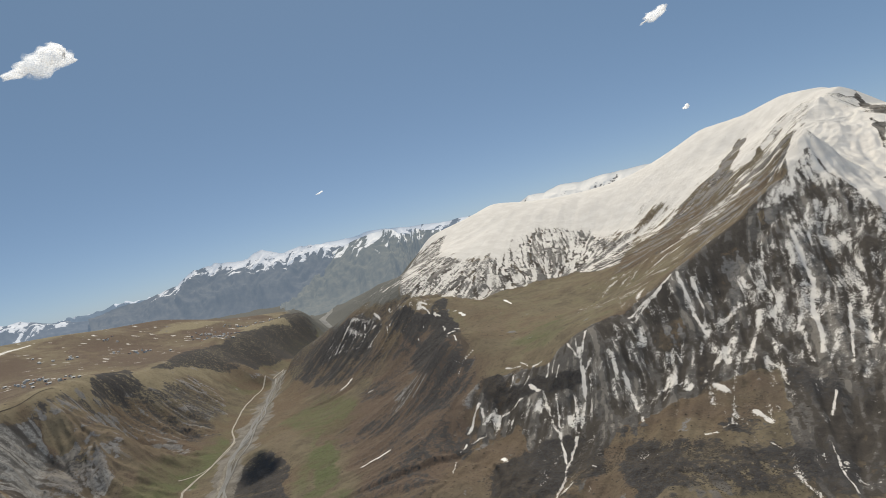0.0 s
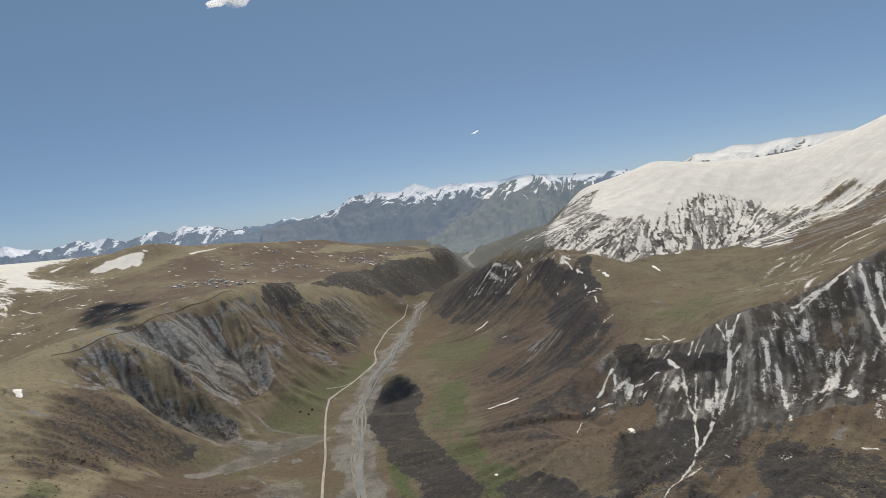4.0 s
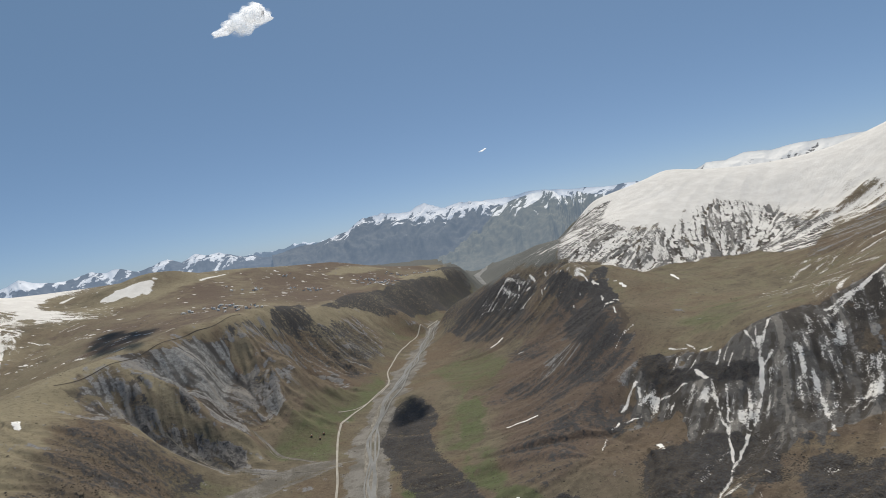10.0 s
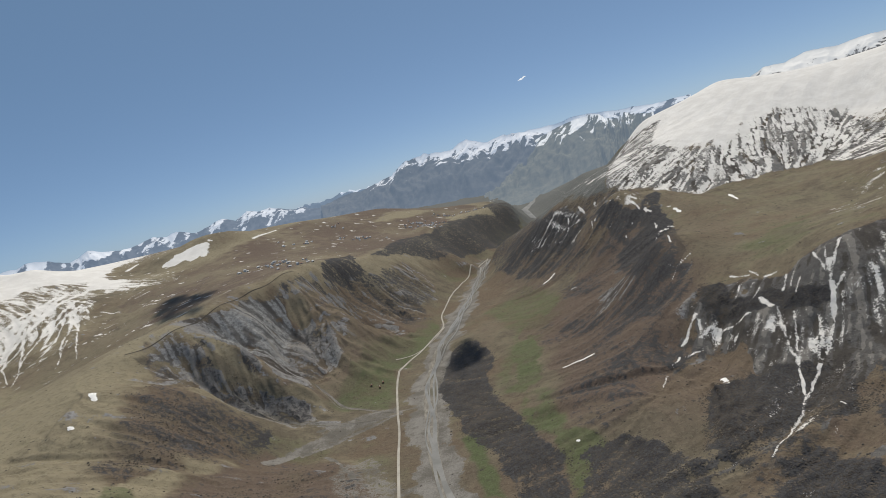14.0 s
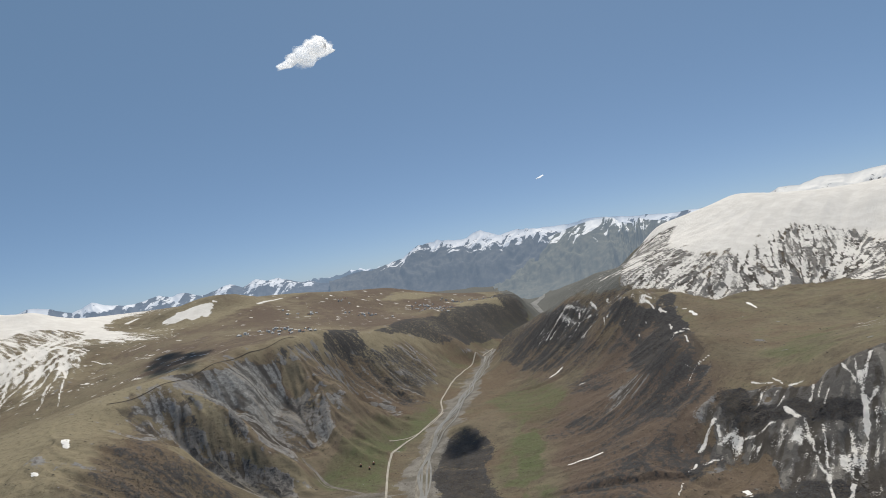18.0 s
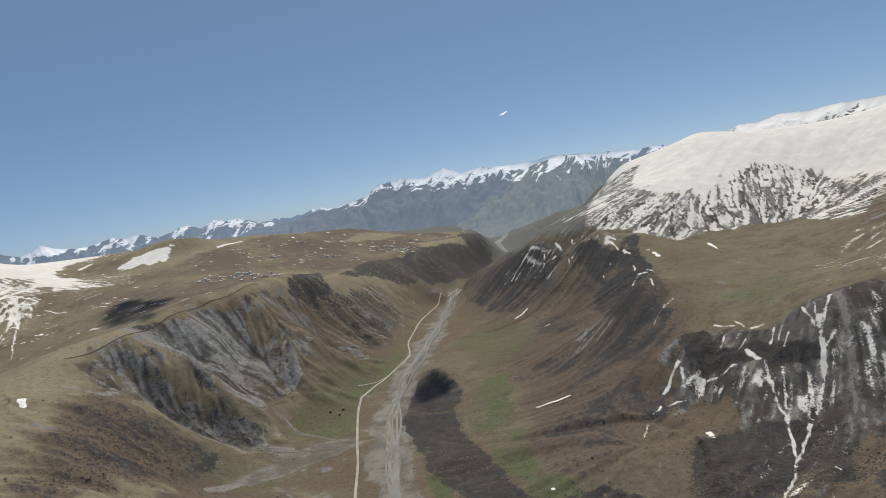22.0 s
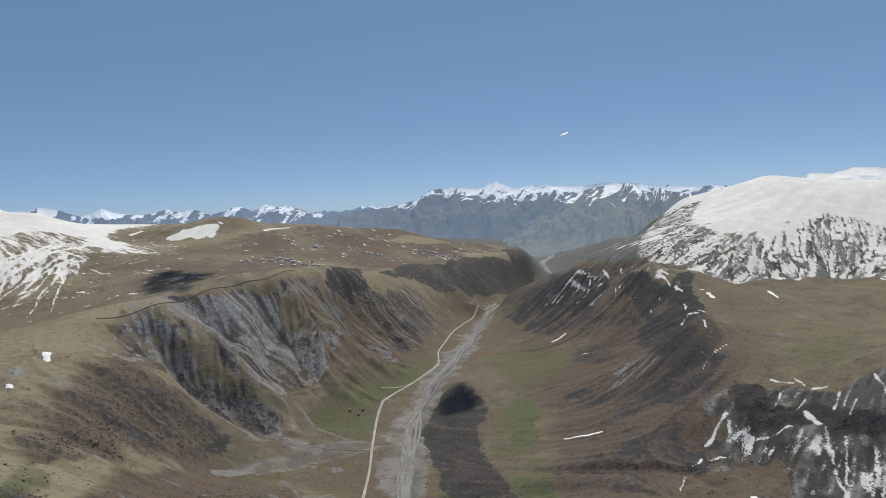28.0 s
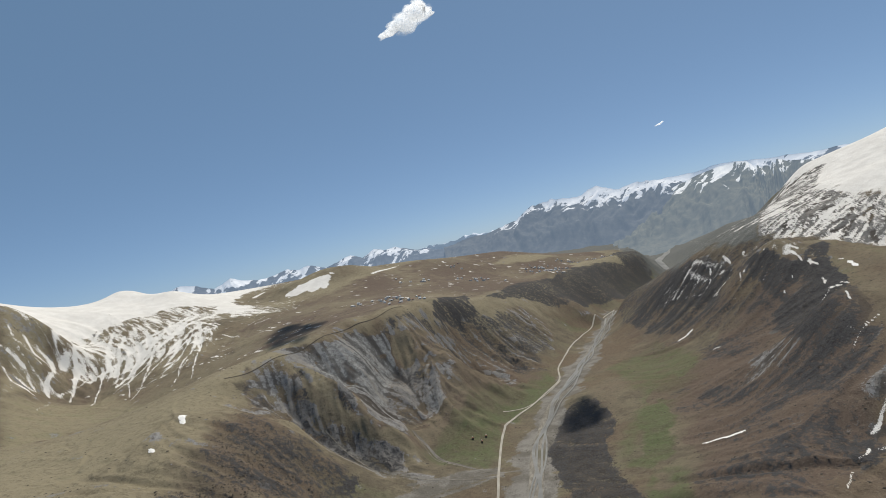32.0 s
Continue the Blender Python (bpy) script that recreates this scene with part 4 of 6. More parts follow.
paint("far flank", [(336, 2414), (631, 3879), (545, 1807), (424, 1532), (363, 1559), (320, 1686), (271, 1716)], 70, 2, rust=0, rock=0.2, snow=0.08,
      wood=0.2, pale=0, haze_tint=1)
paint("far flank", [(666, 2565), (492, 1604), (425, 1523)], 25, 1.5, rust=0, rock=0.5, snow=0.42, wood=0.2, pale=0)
paint("far flank", [(655, 3738), (734, 3210), (771, 2585), (642, 1867), (477, 1624), (386, 1622)], 40, 1.5, haze_tint=1, rust=0, snow=0.2, rock=0.3,
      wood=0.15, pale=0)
paint("crest rocks", [(251, 1603), (290, 1667), (319, 1645), (355, 1552), (342, 1500), (293, 1492)], 26, 1.6, snow=0.3, rock=1, dim=1, wood=0.1)
paint("scrub", [(284, 1127), (347, 1190), (392, 1302), (427, 1317), (414, 1229), (332, 938), (320, 892), (291, 849), (243, 848), (265, 1030)], 34, 2,
      wood=0.58, snow=-0.4, dim=1, rock=0.6)
paint("scrub", [(155, 1029), (222, 1012), (263, 930), (316, 882), (292, 811), (228, 803), (189, 880)], 45, 2, wood=0.45, rock=0.2)
paint("scrub", [(260, 1541), (353, 1371), (397, 1286), (277, 953), (231, 1048), (193, 1257)], 50, 2, wood=0.38)
paint("scree", [(215, 1014), (287, 1079), (264, 935), (235, 927), (183, 974)], 24, 1.5, rock=0.65, wood=0, dim=0)
paint("scrub", [(148, 2223), (269, 2281), (275, 1739), (259, 1573), (241, 1407), (184, 1491), (115, 1741)], 20, 1.5, wood=0.48)
paint("wood", [(290, 782), (309, 800), (316, 769), (314, 720), (283, 741), (281, 756)], 7, 0.7, wood=0.62, snow=-0.6, dim=1)
paint("rusty grass", [(145, 1099), (289, 1287), (398, 1318), (320, 892), (296, 807), (254, 730), (181, 661), (93, 684), (119, 944)], 60, 2, rust=0.9)
paint("rusty grass", [(-360, 975), (-304, 1204), (-193, 1400), (-74, 1403), (-121, 1191), (-223, 958), (-268, 901)], 40, 2, rust=0.6)
paint("rusty grass", [(-838, 1570), (-737, 1947), (-75, 3720), (193, 2853), (-282, 1497), (-392, 1110), (-635, 1265)], 40, 2, rust=0.68, pale=0.6)
paint("rusty grass", [(-410, 571), (-415, 760), (-352, 855), (-263, 806), (-230, 586), (-284, 440)], 60, 2, rust=0.3, pale=0.85)
paint("wood", [(-207, 1660), (-156, 1976), (-41, 2210), (87, 2626), (294, 3135), (481, 3744), (283, 2392), (151, 2269), (70, 2165), (-28, 1925),
      (-113, 1846)], 12, 1, wood=0.62, snow=-0.6)
paint("wood", [(-271, 1388), (-259, 1515), (-222, 1571), (-204, 1534), (-260, 1444)], 10, 1, wood=0.62, snow=-0.6)
paint("scrub", [(-317, 1213), (-257, 1371), (-193, 1400), (-99, 1430), (-51, 1595), (-68, 1691), (-143, 1653), (-209, 1522), (-269, 1377)], 26, 2.5,
      wood=0.52, rock=0.45)
paint("bare badlands", [(-468, 1047), (-368, 1097), (-332, 1196), (-312, 1176), (-325, 1074), (-272, 1017), (-222, 971), (-246, 929), (-287, 959),
      (-357, 1012), (-410, 1011)], 10, 1, rock=0.8, wood=0.12, pale=0.2, dim=0)
paint("tan rib", [(-310, 1207), (-281, 1195), (-249, 1099), (-285, 1144)], 8, 0.8, rock=0, wood=0, pale=0.9)
paint("scrub", [(-308, 1156), (-261, 1151), (-220, 1098), (-242, 1033), (-246, 980), (-281, 1047)], 16, 2, wood=0.5, rock=0.5)
paint("tan rib", [(-409, 1009), (-353, 1003), (-273, 941), (-227, 891), (-261, 904), (-327, 934), (-368, 937)], 9, 0.8, rock=0.2, wood=0, pale=0.7)
paint("scrub", [(-333, 910), (-319, 935), (-247, 934), (-222, 880), (-254, 871), (-306, 888)], 16, 2, wood=0.5, rock=0.6)
paint("scrub", [(-405, 926), (-379, 945), (-363, 982), (-299, 901), (-327, 896), (-363, 893)], 16, 2, wood=0.48, rock=0.5)
paint("scrub", [(-374, 654), (-389, 728), (-399, 810), (-356, 834), (-295, 852), (-270, 823), (-291, 737), (-317, 649), (-335, 615)], 46, 3, wood=0.40, dim=0.3, pale=0.2)
paint("wood", [(-292, 764), (-297, 808), (-282, 855), (-269, 834), (-283, 777)], 6, 0.7, wood=0.62)
paint("scrub", [(-292, 463), (-309, 552), (-261, 519), (-255, 494), (-280, 446)], 18, 1.2, wood=0.45, green=0.3, pale=0.1)
paint("scrub", [(-263, 531), (-288, 628), (-281, 706), (-211, 735), (-167, 675), (-251, 507)], 46, 3, wood=0.40, dim=0.3, pale=0.2)
paint("dry grass", [(-324, 588), (-305, 669), (-274, 570), (-261, 519)], 30, 1, wood=0, pale=0.6, rock=0)
paint("grey rim", [(-625, 793), (-525, 842), (-515, 1020), (-438, 1057), (-435, 1048), (-474, 910), (-502, 783), (-530, 695)], 8, 0.4, pale=0.9,
      wood=0, snow=-0.8)
paint("meadow", [(-212, 933), (-205, 1026), (-160, 1186), (-74, 1403), (-46, 1302), (-125, 1074), (-128, 975), (-127, 897), (-191, 912)], 18, 1.2,
      green=0.62, wood=0, rock=0)
paint("meadow", [(46, 1343), (166, 1489), (206, 1178), (159, 979), (104, 1079), (45, 834), (28, 889), (82, 1060)], 30, 1.5, green=0.55)
paint("meadow", [(47, 863), (85, 1043), (108, 1103), (119, 1028), (91, 886), (64, 749), (83, 672), (103, 639), (79, 629), (53, 666), (41, 754)], 14,
      2.6, green=0.7, wood=0)
paint("dry knoll", [(-6, 1125), (42, 1284), (80, 1206), (47, 995), (14, 1030)], 45, 1, pale=0.45, wood=0, rust=0.5)
paint("wood", [(-59, 920), (-39, 1047), (-25, 1116), (22, 1116), (38, 1015), (21, 910), (25, 828), (40, 730), (46, 700), (-7, 707), (-31, 785)], 9,
      0.9, wood=0.64, rock=0.2)
paint("wood", [(114, 605), (126, 609), (142, 596), (142, 585)], 8, 1, wood=0.62)
paint("ribbed shoulder", [(420, 1547), (633, 2141), (762, 1998), (603, 1713), (463, 1516)], 22, 1.2, snow=0.47, web=1, rock=0.8, dim=0.5, rust=0,
      wood=0, haze_tint=0)
paint("meadow", [(64, 849), (92, 780), (89, 665), (110, 630), (127, 604), (98, 593), (68, 539), (64, 578), (66, 635), (62, 728)], 22, 2.6, green=0.66,
      wood=0, rust=0)
paint("meadow", [(-25, 731), (-7, 729), (5, 654), (15, 574), (-18, 596)], 12, 1, green=0.85, wood=0, rust=0)
paint("rubble", [(-179, 742), (-141, 754), (-98, 680), (-89, 611), (-154, 612)], 14, 1.5, gravel=0.52, rust=0)
paint("wood", [(-39, 918), (4, 906), (35, 809), (58, 671), (70, 615), (60, 519), (18, 546), (5, 654), (-20, 756)], 9, 0.9, wood=0.64, rock=0.2)
paint("wood", [(66, 515), (72, 555), (98, 591), (132, 608), (149, 579), (166, 535), (170, 503), (156, 459)], 9, 0.9, wood=0.62)
paint("wood", [(208, 605), (231, 630), (256, 619), (237, 565), (215, 518), (190, 490), (184, 522)], 9, 0.9, wood=0.62, dim=1, snow=-0.2)
paint("wood", [(213, 487), (244, 492), (250, 436), (231, 402), (181, 439)], 9, 0.9, wood=0.62, dim=1)
paint("scrub", [(357, 1261), (429, 1311), (475, 1369), (438, 1226), (426, 1147), (317, 903), (279, 886), (267, 956), (314, 1197)], 18, 1.5, wood=0.66,
      rock=0.3, dim=1)
paint("scrub", [(246, 1633), (310, 1631), (340, 1579), (338, 1495), (300, 1470), (255, 1502)], 22, 1.5, wood=0.54)

paint("dark rock", [(729, 636), (763, 600), (724, 521), (399, 333), (370, 366), (436, 434), (531, 511), (605, 593)], 12, 1, rock=1, dim=1, wood=0.12,
      snow=0.17, cliff=1, pale=0, rust=0, green=0)
paint("snowy crag", [(416, 673), (474, 698), (575, 695), (685, 675), (718, 629), (536, 508), (467, 523), (433, 567), (360, 576), (391, 642)], 20, 1,
      snow=0.27, rock=1, dim=1, cliff=1, wood=0.05)
paint("dark lower rock", [(522, 508), (554, 478), (574, 437), (399, 333), (370, 366), (436, 434)], 40, 1, snow=0.06, wood=0.34)
paint("upper snow", [(1230, 962), (911, 713), (856, 638), (825, 578), (1287, 840), (1442, 1016), (1566, 1184)], 14, 0.5, snow=1.5, rock=0.2)
paint("upper snow", [(1333, 1062), (913, 719), (859, 725), (1119, 908)], 10, 0.4, snow=1.3)
paint("snowy crag top", [(856, 723), (904, 713), (853, 637), (811, 566), (762, 541), (789, 601), (802, 660), (773, 683), (742, 718)], 14, 0.6,
      snow=0.52, rock=1, dim=1, cliff=1)
paint("bare summit", [(1677, 1145), (1366, 886), (1327, 863), (1514, 1035)], 20, 0.6, snow=-0.1, rock=1, dim=0.6)
paint("bare summit", [(1300, 878), (1186, 793), (1115, 742), (1259, 823)], 14, 0.6, snow=-0.1, rock=1, dim=0.6)
paint("striped flank", [(1321, 1160), (1213, 1027), (1177, 1048), (811, 884), (767, 1000), (816, 951), (968, 1043), (1230, 1180)], 14, 0.6, snow=0.45,
      rock=0.5, web=1)
paint("bare strip", [(1379, 1214), (1321, 1160), (1230, 1180), (968, 1043), (816, 951), (767, 1000), (733, 1072), (944, 1280), (1132, 1292), (1224,
      1253), (1252, 1198)], 8, 0.7, snow=-0.05, rock=0.4, dim=0.1, wood=0, pale=0.2, rust=0.3)
paint("bare strip", [(1301, 1069), (1251, 1016), (1136, 939), (1101, 901), (883, 787), (794, 750), (733, 755), (630, 751), (811, 884), (1177, 1048),
      (1213, 1027)], 8, 0.7, snow=0.0, rock=0.4, dim=0.1, wood=0, pale=0.2, rust=0.3)
paint("upper shelf", [(767, 1000), (811, 884), (630, 751), (733, 755), (751, 715), (674, 725), (587, 719), (480, 705), (482, 820), (719, 1136)], 14,
      0.6, snow=0.14, rock=0.05, dim=0, wood=0, pale=0.4, cliff=0)
paint("grey ledge", [(480, 656), (531, 653), (512, 627), (472, 621), (467, 639)], 6, 0.5, snow=-0.5, rock=0.6, dim=0.3, wood=0)
paint("grey ledge", [(624, 692), (679, 699), (692, 663), (636, 623), (594, 626), (620, 662)], 8, 0.5, snow=-0.25, rock=0.9, dim=0.4, wood=0)
paint("grassy foot", [(365, 554), (451, 545), (529, 513), (466, 457), (426, 487), (408, 505)], 10, 1, snow=0.02, rock=0, dim=0.1, wood=0.1, pale=0.2,
      rust=0.5, cliff=0)
paint("grassy foot", [(256, 494), (310, 550), (335, 538), (301, 494), (276, 440)], 12, 1, snow=-0.3, rock=0, dim=0.1, wood=0.1, pale=0.2, rust=0.5,
      cliff=0)
paint("wood", [(335, 538), (368, 500), (392, 469), (395, 441), (426, 416), (386, 377), (365, 371), (276, 440), (301, 494)], 12, 1.2, wood=0.64, dim=1,
      snow=-0.1, rock=0.3, cliff=0)
paint("stippled snow", [(306, 703), (329, 689), (343, 651), (360, 637), (377, 625), (301, 539), (242, 564), (275, 639)], 14, 1, snow=0.2, rock=1,
      dim=1, cliff=1, wood=0.1)
paint("wood", [(304, 798), (322, 792), (319, 721), (300, 726), (290, 766)], 6, 0.7, wood=0.66, snow=-0.6, dim=1)
paint("wood", [(343, 727), (369, 668), (361, 659), (332, 693)], 5, 0.6, wood=0.66, snow=-0.6, dim=1)
paint("grassy foot", [(242, 709), (289, 680), (264, 622), (230, 629), (175, 538), (151, 577), (118, 625), (194, 671)], 12, 0.8, snow=-0.4, rock=0,
      wood=0, dim=0, pale=0.25, rust=0.45, cliff=0)
paint("wood", [(245, 617), (263, 620), (231, 554), (199, 524), (175, 538), (226, 634)], 8, 1, wood=0.66, snow=-0.3, dim=1)
paint("wood", [(285, 628), (315, 610), (338, 582), (285, 518), (263, 521), (227, 495), (202, 501), (227, 554)], 9, 1, wood=0.6, snow=0.05, dim=1)
paint("wood", [(88, 602), (114, 614), (138, 606), (163, 553), (163, 544)], 8, 1, wood=0.66)
paint("pale scree", [(-417, 1044), (-388, 1086), (-358, 1163), (-326, 1195), (-311, 1158), (-295, 1062), (-293, 1003), (-315, 1022), (-339, 977), (-369, 984)], 10, 1, rock=0.9, wood=0.1, blue=0.8, dim=0.15, pale=0.1)
paint("fan of ribs", [(-478, 926), (-438, 993), (-412, 1014), (-420, 962), (-418, 944), (-443, 925)], 10, 1, rock=0.7, wood=0.1, blue=0.4, pale=0.5)
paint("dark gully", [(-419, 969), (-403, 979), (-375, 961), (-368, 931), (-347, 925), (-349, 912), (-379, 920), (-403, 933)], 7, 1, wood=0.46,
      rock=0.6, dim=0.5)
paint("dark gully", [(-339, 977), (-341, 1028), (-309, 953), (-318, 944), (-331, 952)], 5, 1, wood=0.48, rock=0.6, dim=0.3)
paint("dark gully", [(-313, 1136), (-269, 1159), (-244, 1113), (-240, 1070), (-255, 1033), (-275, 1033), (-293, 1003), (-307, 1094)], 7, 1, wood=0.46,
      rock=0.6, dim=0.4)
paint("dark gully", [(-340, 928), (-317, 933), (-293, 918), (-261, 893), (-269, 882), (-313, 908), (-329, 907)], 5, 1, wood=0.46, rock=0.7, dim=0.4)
paint("grey foot", [(-242, 1078), (-226, 1087), (-205, 1082), (-213, 1015)], 6, 1, rock=0.9, blue=0.7, wood=0)
paint("tan rib", [(-406, 985), (-372, 972), (-344, 951), (-283, 931), (-238, 953), (-235, 920), (-278, 921), (-326, 935), (-356, 933), (-376, 954)],
      6, 0.8, rock=0, wood=0.05, pale=0.62, rust=0.45, blue=0)
paint("tan rib", [(-314, 1195), (-286, 1208), (-258, 1157), (-290, 1161), (-309, 1168)], 6, 0.8, rock=0, wood=0.05, pale=0.62, rust=0.4, blue=0)
paint("tan foot", [(-257, 1010), (-223, 1048), (-179, 1141), (-214, 1189), (-175, 1362), (-106, 1219), (-149, 1103), (-195, 983), (-232, 935)], 14, 1,
      rock=0.05, wood=0.1, pale=0.45, rust=0.5)
paint("scrub", [(-257, 1371), (-211, 1526), (-142, 1468), (-69, 1411), (-126, 1364), (-180, 1386), (-214, 1189)], 12, 1.5, wood=0.5, rock=0.3)
paint("wood", [(-285, 1419), (-273, 1782), (-211, 1526), (-247, 1441), (-271, 1368)], 8, 1, wood=0.64, snow=-0.6)
paint("scrub", [(-391, 736), (-419, 859), (-351, 809), (-316, 828), (-283, 858), (-269, 812), (-291, 780), (-291, 727), (-296, 680), (-311, 684), (-326, 576), (-367,
      651), (-381, 694)], 46, 3, wood=0.46, dim=0.5, pale=0.1, rust=0.4)
paint("green scrub", [(-290, 489), (-326, 576), (-292, 545), (-272, 486), (-270, 430), (-288, 449)], 8, 1.3, wood=0.42, green=0.6, rust=0)
paint("tan crest", [(-299, 460), (-328, 537), (-309, 634), (-291, 641), (-292, 593), (-261, 509), (-291, 520), (-289, 473), (-288, 449)], 8, 0.8,
      pale=0.95, wood=0, rust=0, rock=0)
paint("brown slope", [(-255, 513), (-295, 658), (-277, 798), (-168, 744), (-113, 640), (-205, 491)], 20, 1.2, rust=0.7, wood=0.32, pale=0)
paint("crest rocks", [(270, 1704), (311, 1650), (343, 1549), (345, 1493), (298, 1471), (254, 1564), (190, 1664), (232, 1702)], 14, 1.2, wood=0.6,
      rock=0.6, dim=1, snow=0.22)
paint("scrub", [(345, 1493), (387, 1337), (414, 1256), (328, 935), (307, 869), (262, 876), (314, 1090), (341, 1255)], 14, 1.4, wood=0.62, rock=0.5,
      dim=1, snow=-0.4)
paint("brown skirt", [(-1159, 1375), (-1060, 1378), (-990, 1363), (-828, 1263), (-737, 1384), (-645, 1374), (-522, 990), (-573, 864), (-958, 1105),
      (-1066, 1203)], 25, 1, snow=-0.05, pale=0.5, rust=0.3, rock=0, wood=0.05)
paint("brown skirt", [(-1069, 1743), (-992, 1809), (-878, 1521), (-809, 1319), (-867, 1286), (-979, 1282), (-1027, 1416), (-1043, 1580)], 14, 1,
      snow=0.2, pale=0.6, rust=0.2)
paint("full snow", [(-1550, 1580), (-1367, 1669), (-1436, 1889), (-1122, 1962), (-1077, 1756), (-1175, 1652), (-1303, 1590), (-1398, 1530)], 16, 0.7,
      snow=1.5)
paint("full snow", [(-1504, 1537), (-1257, 1310), (-1360, 1490), (-1313, 1491), (-1171, 1343), (-1154, 1328), (-1216, 1429), (-1235, 1504), (-1234,
      1578), (-1168, 1522), (-1139, 1551), (-1072, 1501), (-1055, 1599), (-1069, 1743), (-1038, 1812), (-1107, 1854), (-1126, 1953), (-1244, 1892),
      (-1384, 1887), (-1393, 1699)], 12, 0.8, snow=1.2)
paint("patchy snow", [(-1249, 1472), (-1110, 1310), (-1060, 1330), (-1000, 1400), (-900, 1500), (-930, 1640), (-1058, 1860), (-1173, 1796)], 30, 1.6, snow=0.5, pale=0.5)
paint("bare flank", [(-1249, 1303), (-1357, 1486), (-1311, 1484), (-1172, 1340), (-1152, 1298), (-1093, 1206), (-1038, 1075)], 12, 1.2, snow=0.22,
      pale=0.75, rock=0.3, dim=0, rust=0)
paint("upper face", [(640, 655), (690, 668), (760, 690), (823, 676), (860, 640), (800, 560), (753, 520), (600, 430), (520, 440), (590, 520), (560, 580), (600, 620)], 24, 1.5,
      snow=0.33, rock=1, dim=0.6, wood=0, cliff=1)
paint("green vale", [(-1038, 1075), (-1039, 1175), (-958, 1248), (-540, 920), (-573, 864), (-805, 970), (-621, 698)], 25, 1, snow=-0.6, green=0.3,
      pale=0.75, rust=0, wood=0, rock=0)
paint("pale strip", [(-520, 660), (-528, 725), (-523, 769), (-511, 812), (-504, 867), (-494, 918), (-485, 918), (-485, 865), (-490, 808), (-502, 765), (-508, 722), (-500, 660)],
      6, 0.3, pale=1.0, green=0.2, rust=0, wood=0, rock=0)
paint("ochre fields", [(19, 2632), (210, 2759), (217, 2696), (39, 2445)], 30, 2, rust=0, pale=1.0, wood=0, green=0)
paint("ochre fields", [(-260, 2500), (-120, 2620), (-30, 2760), (-200, 2740)], 40, 2, rust=0.1, pale=1.0, wood=0)

thin = streaks(vx, vy)


def banks(line, width):
    """1 in the middle of a stream's gravel, 0.5 at its uneven edge."""
    pts = along([(p[0], p[1], 0) for p in line], 20.0)[:, :2]
    for _ in range(8):
        pts[1:-1] = 0.25 * pts[:-2] + 0.5 * pts[1:-1] + 0.25 * pts[2:]
    strips = [(*a, *b, 2.0) for a, b in zip(pts[:-1], pts[1:])]
    best = np.full(len(vx), 99.0)
    for ax, ay, bx, by, _ in strips:
        near = np.flatnonzero((np.abs(vx - (ax + bx) / 2) < abs(ax - bx) / 2 + 2 * width) & (np.abs(vy - (ay + by) / 2) < abs(ay - by) / 2 + 2 * width))
        x, y = vx[near], vy[near]
        t = np.clip(((x - ax) * (bx - ax) + (y - ay) * (by - ay)) / ((bx - ax) ** 2 + (by - ay) ** 2 + 1e-9), 0, 1)
        best[near] = np.minimum(best[near], np.hypot(x - ax - t * (bx - ax), y - ay - t * (by - ay)))
    return np.clip(0.5 + (0.5 * width + 0.06 * width * rag - best) / (0.45 * width), 0, 1)


layers["gravel"] = np.maximum.reduce([layers["gravel"], banks(RIVER, 54), banks(FAR_RIVER[2:], 60), banks(THREAD_A, 9), banks(THREAD_B, 5), banks(THREAD_C, 5), banks(THREAD_D, 5),
                                      banks(STREAM_A, 5), banks(STREAM_B, 5), np.clip(0.42 + (inside(FAN, vx, vy) + 1.3 * rag) / 22, 0, 0.62)])
eroded = np.isin(own, [n for n, row in enumerate(LAND) if row[0] in (BADLANDS, GULLY_A, GULLY_B, GULLY_C, RIB_A, RIB_B, RIB_C)])
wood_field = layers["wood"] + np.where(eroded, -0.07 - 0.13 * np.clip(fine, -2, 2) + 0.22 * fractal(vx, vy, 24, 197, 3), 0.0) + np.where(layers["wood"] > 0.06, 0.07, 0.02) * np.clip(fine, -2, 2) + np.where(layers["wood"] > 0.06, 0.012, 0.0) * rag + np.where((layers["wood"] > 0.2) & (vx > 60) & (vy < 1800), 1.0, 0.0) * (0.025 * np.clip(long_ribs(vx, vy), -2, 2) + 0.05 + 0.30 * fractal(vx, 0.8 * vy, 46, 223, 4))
crag_fine, crag_wide = crag_streaks(vx, vy)
snow_field, web, cliff = layers["snow"], layers["web"], layers["cliff"]
snow_field = snow_field + np.where(snow_field > -0.35, (1 - cliff) * (-0.05 * wide - (0.12 - 0.07 * web) * fine - (0.16 - 0.10 * web) * thin - web * (0.10 * long_ribs(vx, vy) + 0.62 * web_ribs(vx, vy) - 0.14 + 0.14 * fractal(vx, vy, 60, 195, 3))) + cliff * (0.13 * crag_fine + 0.06 * crag_wide + 0.22 * fractal(vx, vy, 26, 227, 4)), 0)
